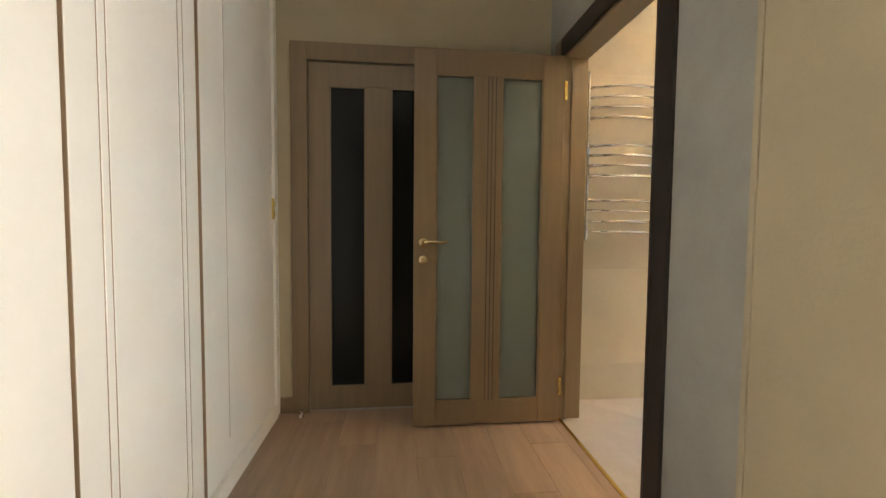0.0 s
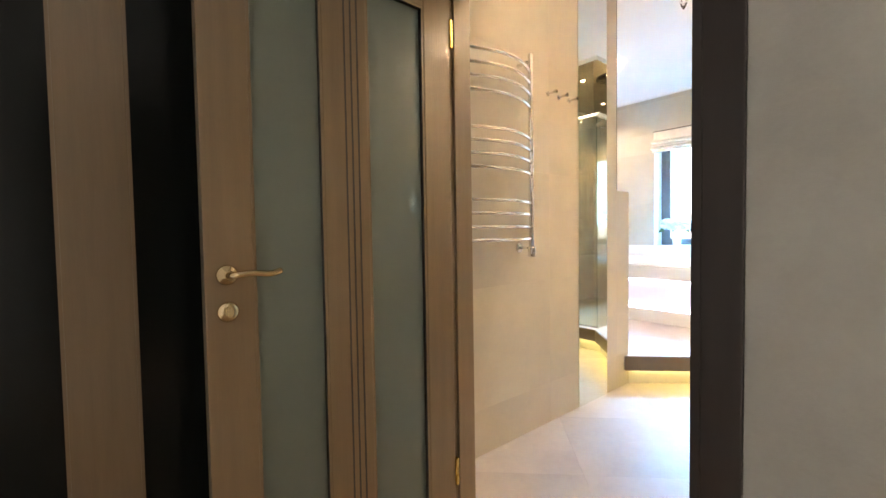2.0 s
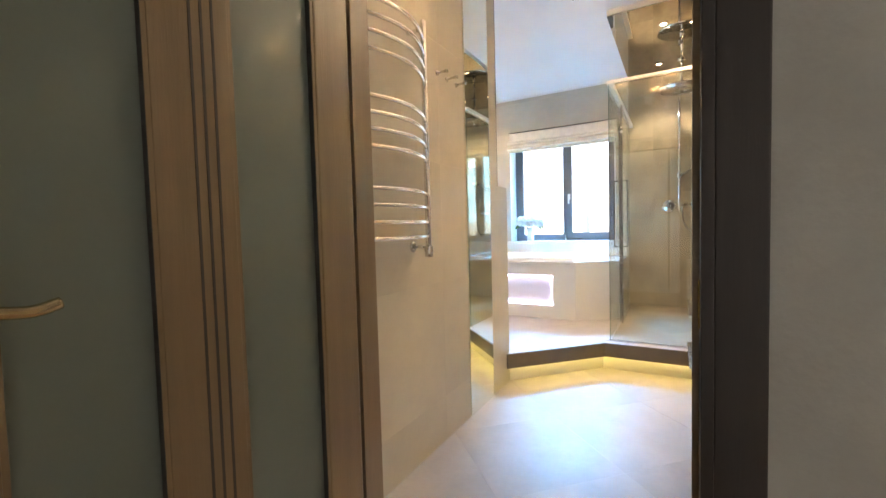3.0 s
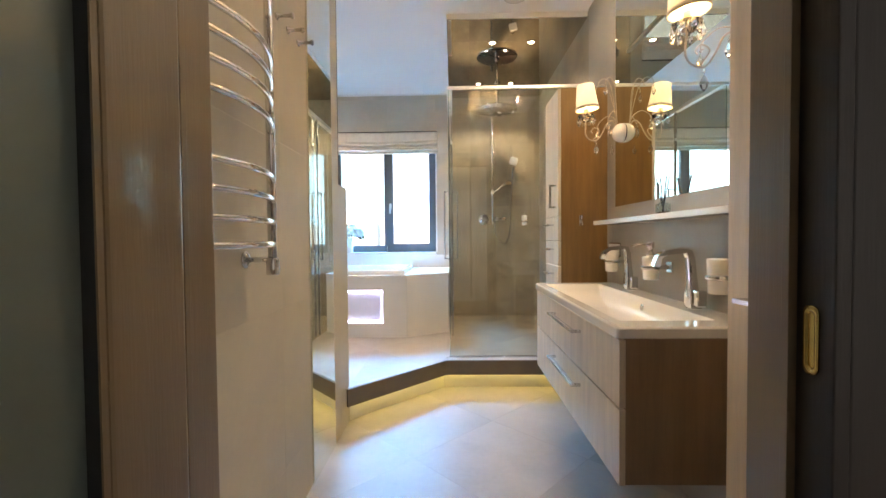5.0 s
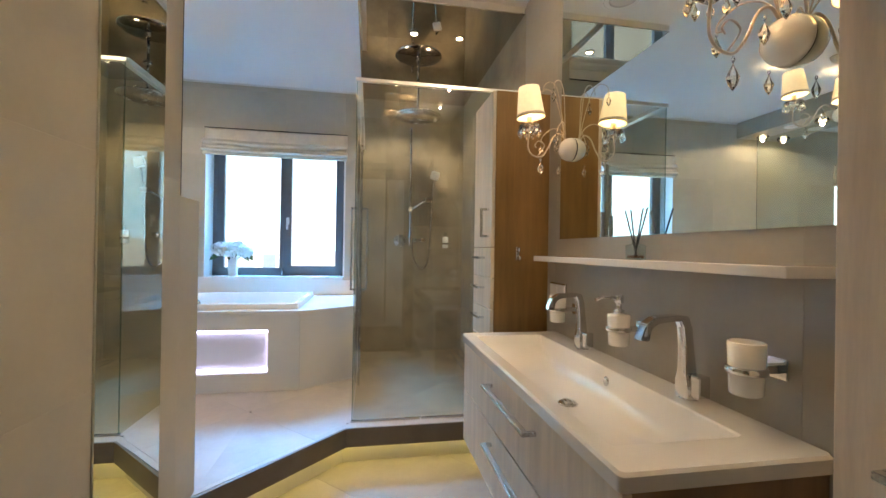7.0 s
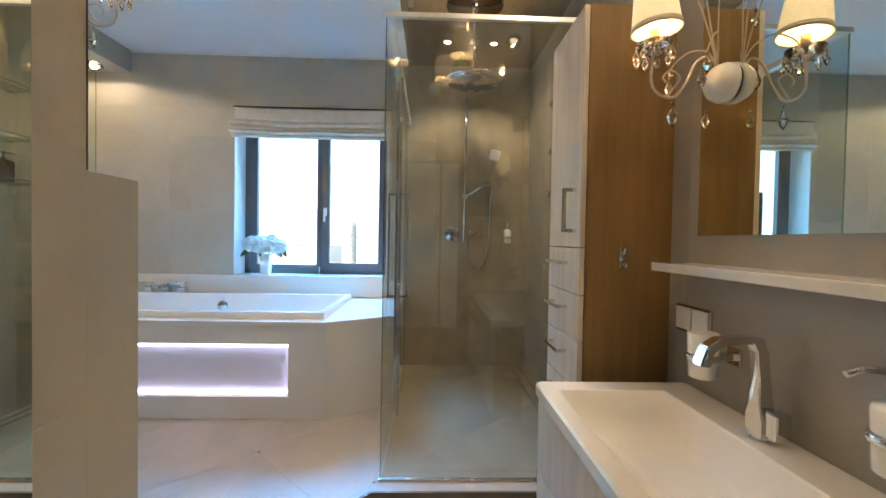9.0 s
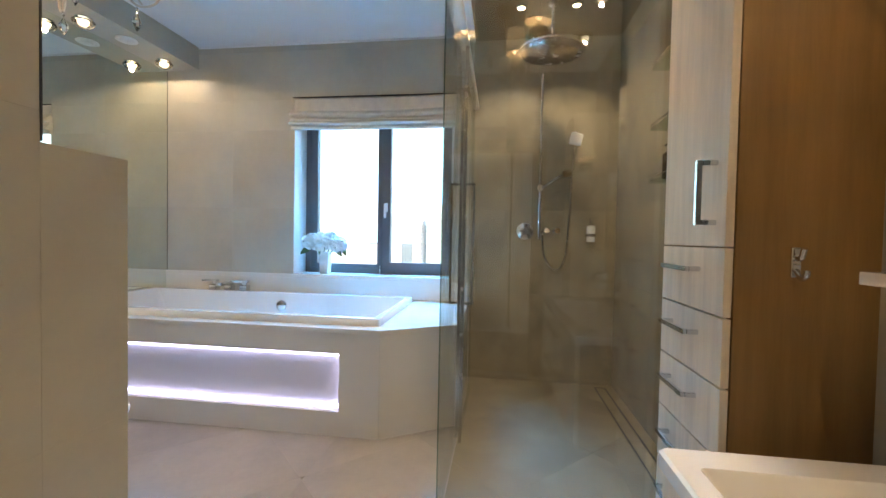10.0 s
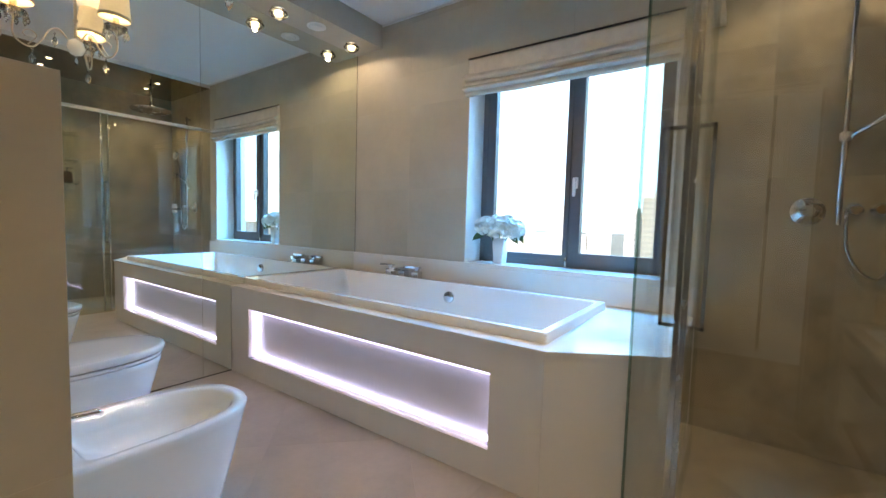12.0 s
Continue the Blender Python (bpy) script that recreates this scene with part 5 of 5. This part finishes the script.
def tile_wall(parent, axis, plane, u0, u1, v0, v1, mat, du, dv, uo, vo, normal, holes=(), gap=0.00012):
    """Tiles T thick on an upright plane; u runs along the wall, v is height; normal: +1 or -1 along the axis."""
    cuts = lambda a, b, step, off: [a] + [off + k * step for k in range(-20, 30) if a + 0.02 < off + k * step < b - 0.02] + [b]
    us, vs = cuts(u0, u1, du, uo), cuts(v0, v1, dv, vo)
    for h in holes:
        us = sorted(set(us) | {k for k in h[:2] if u0 < k < u1})
        vs = sorted(set(vs) | {k for k in h[2:] if v0 < k < v1})
    for a, b in zip(us, us[1:]):
        for c, d in zip(vs, vs[1:]):
            if any(h[0] <= (a + b) / 2 <= h[1] and h[2] <= (c + d) / 2 <= h[3] for h in holes):
                continue
            p, q = sorted((plane, plane - normal * T))
            ha, hc = (b - a) / 2 - gap, (d - c) / 2 - gap
            bm = box(p - plane, q - plane, -ha, ha, -hc, hc) if axis == "x" else box(-ha, ha, p - plane, q - plane, -hc, hc)
            bmesh.ops.bevel(bm, geom=bm.edges[:], offset=0.0004, segments=1, affect="EDGES")
            ob = new("tile", mesh_of("tile", bm, mat))
            ob.parent = parent
            ob.location = (plane, (a + b) / 2, (c + d) / 2) if axis == "x" else ((a + b) / 2, plane, (c + d) / 2)


tile_wall(wall_towel, "y", WALL_L, X_BATH, 2.694, 0, CEIL_Z, TILE, 1.2, 0.6, 2.405, 0.83, -1)
tile_wall(wall_towel, "y", WALL_L, 3.034, 3.170, 0, CEIL_Z, TILE, 1.2, 0.6, 2.405, 0.83, -1)
tile_wall(cistern_box, "y", WALL_L, 3.170, 3.342, 0, 1.377, TILE, 1.2, 0.6, 2.405, 0.83, -1)
tile_wall(cistern_box, "x", 3.342, WALL_L, WALL_M, PLAT, 1.377, TILE, 1.2, 0.6, 4.6, 0.83, 1)
structure("cistern_top", box(3.172, 3.333, WALL_L + 0.009, WALL_M, 1.3695, 1.3765, 0.001), TILE, "tiled top of the low boxing")
tile_wall(wall_towel, "x", 3.170, WALL_L, WALL_M, 1.378, CEIL_Z, TILE, 1.2, 0.6, 4.6, 0.83, 1)
tile_wall(wall_vanity, "y", WALL_R, X_BATH, 3.900, 0, CEIL_Z, TILE_MID, 1.2, 0.6, 3.45, 1.16, 1)
tile_wall(wall_vanity, "y", WALL_R, 3.900, WALL_E, PLAT, 2.640, TILE_GREY, 1.2, 0.6, 4.6, 0.83, 1)
tile_wall(wall_window, "x", WALL_E, WALL_R, 3.100, PLAT, 2.640, TILE_GREY, 1.2, 0.6, 2.86, 0.83, -1)
tile_wall(wall_window, "x", WALL_E, 3.100, WALL_M, DECK, CEIL_Z, TILE, 1.2, 0.6, 4.98, 0.83, -1, [(WY0, WY1, WZ0 - 0.03, WZ1)])
tile_wall(wall_towel, "x", X_BATH + 0.003, 3.54, WALL_L, 0, CEIL_Z, TILE, 1.2, 0.6, 4.6, 0.83, 1)


def clip(poly, nx, ny, c):
    """The part of a polygon on the side nx*x + ny*y <= c."""
    out = []
    for p, q in zip(poly, poly[1:] + poly[:1]):
        a, b = nx * p[0] + ny * p[1] - c, nx * q[0] + ny * q[1] - c
        if a <= 0:
            out.append(p)
        if a * b < 0:
            t = a / (a - b)
            out.append((p[0] + t * (q[0] - p[0]), p[1] + t * (q[1] - p[1])))
    return out


def diagonal_tiles(parent, planes, z, s0, d0, step=0.849, gap=0.0006, mat=FLOOR_TILE):
    """Square tiles laid at 45 degrees, cut to a convex outline."""
    for i in range(-4, 9):
        for j in range(-7, 9):
            sa, sb, da, db = s0 + i * step + gap, s0 + (i + 1) * step - gap, d0 + j * step + gap, d0 + (j + 1) * step - gap
            poly = [((s - d) / 2, (s + d) / 2) for s, d in ((sa, da), (sb, da), (sb, db), (sa, db))]
            for nx, ny, c in planes:
                poly = clip(poly, nx, ny, c) if poly else poly
            if len(poly) < 3:
                continue
            cx, cy = sum(p[0] for p in poly) / len(poly), sum(p[1] for p in poly) / len(poly)
            if max(abs(p[0] - cx) + abs(p[1] - cy) for p in poly) < 0.03:
                continue
            bm = prism([(x - cx, y - cy) for x, y in poly], -0.008, 0)
            ob = new("tile", mesh_of("tile", bm, mat))
            ob.parent = parent
            ob.location = (cx, cy, z)


floor_b = bpy.data.objects["floor_bathroom"]
diagonal_tiles(floor_b, [(-1, 0, -1.453), (1, 0, 3.97), (0, -1, -WALL_R), (0, 1, WALL_L)], 0.0, 5.325, 0.345)
# the platform in two convex cuts that meet on one line
k0 = (3.115 - WALL_L) / (3.862 - 3.285)
nx, ny = 0.7121, 0.7021
diagonal_tiles(platform, [(-1, 0, -3.862), (1, 0, GX), (0, -1, -WALL_R), (0, 1, 3.115)], PLAT, 5.325, 0.375)
# tiles inside the glass take the colour with dim light in it
diagonal_tiles(platform, [(-1, 0, -GX), (1, 0, WALL_E), (0, -1, -WALL_R), (0, 1, GY)], PLAT, 5.325, 0.375, mat=SHOWER_FLOOR_DIM)
diagonal_tiles(platform, [(-1, 0, -GX), (1, 0, WALL_E), (0, -1, -GY), (0, 1, 3.115)], PLAT, 5.325, 0.375)
diagonal_tiles(platform, [(-nx, -ny, -(nx * 3.862 + ny * 3.115)), (-1, 0, -3.285), (1, 0, WALL_E), (0, -1, -3.115), (0, 1, WALL_L)], PLAT, 5.325, 0.375)
diagonal_tiles(platform, [(-1, 0, -3.342), (1, 0, WALL_E), (0, -1, -WALL_L), (0, 1, WALL_M)], PLAT, 5.325, 0.375)

floor_h = bpy.data.objects["floor_hall"]
rng = random.Random(9)
cache = {}
x = -0.15
while x < 1.435:
    w = min(0.192, 1.435 - x)
    y = -2.2 + rng.uniform(-1.1, 0)
    while y < 3.66:
        y0, y1 = max(y, -2.2), min(y + 1.28, 3.66)
        if y1 - y0 > 0.05:
            ln = round(y1 - y0, 3)
            key = (round(w, 3), ln)
            me = piece_mesh(cache, "plank", lambda: box(-w / 2 + 0.0006, w / 2 - 0.0006, -ln / 2 + 0.0006, ln / 2 - 0.0006, -0.012, 0, 0.0012, 1), PLANK, key)
            ob = new("plank", me)
            ob.parent = floor_h
            ob.location = (x + w / 2, (y0 + y1) / 2, 0)
        y += 1.28
    x += 0.192
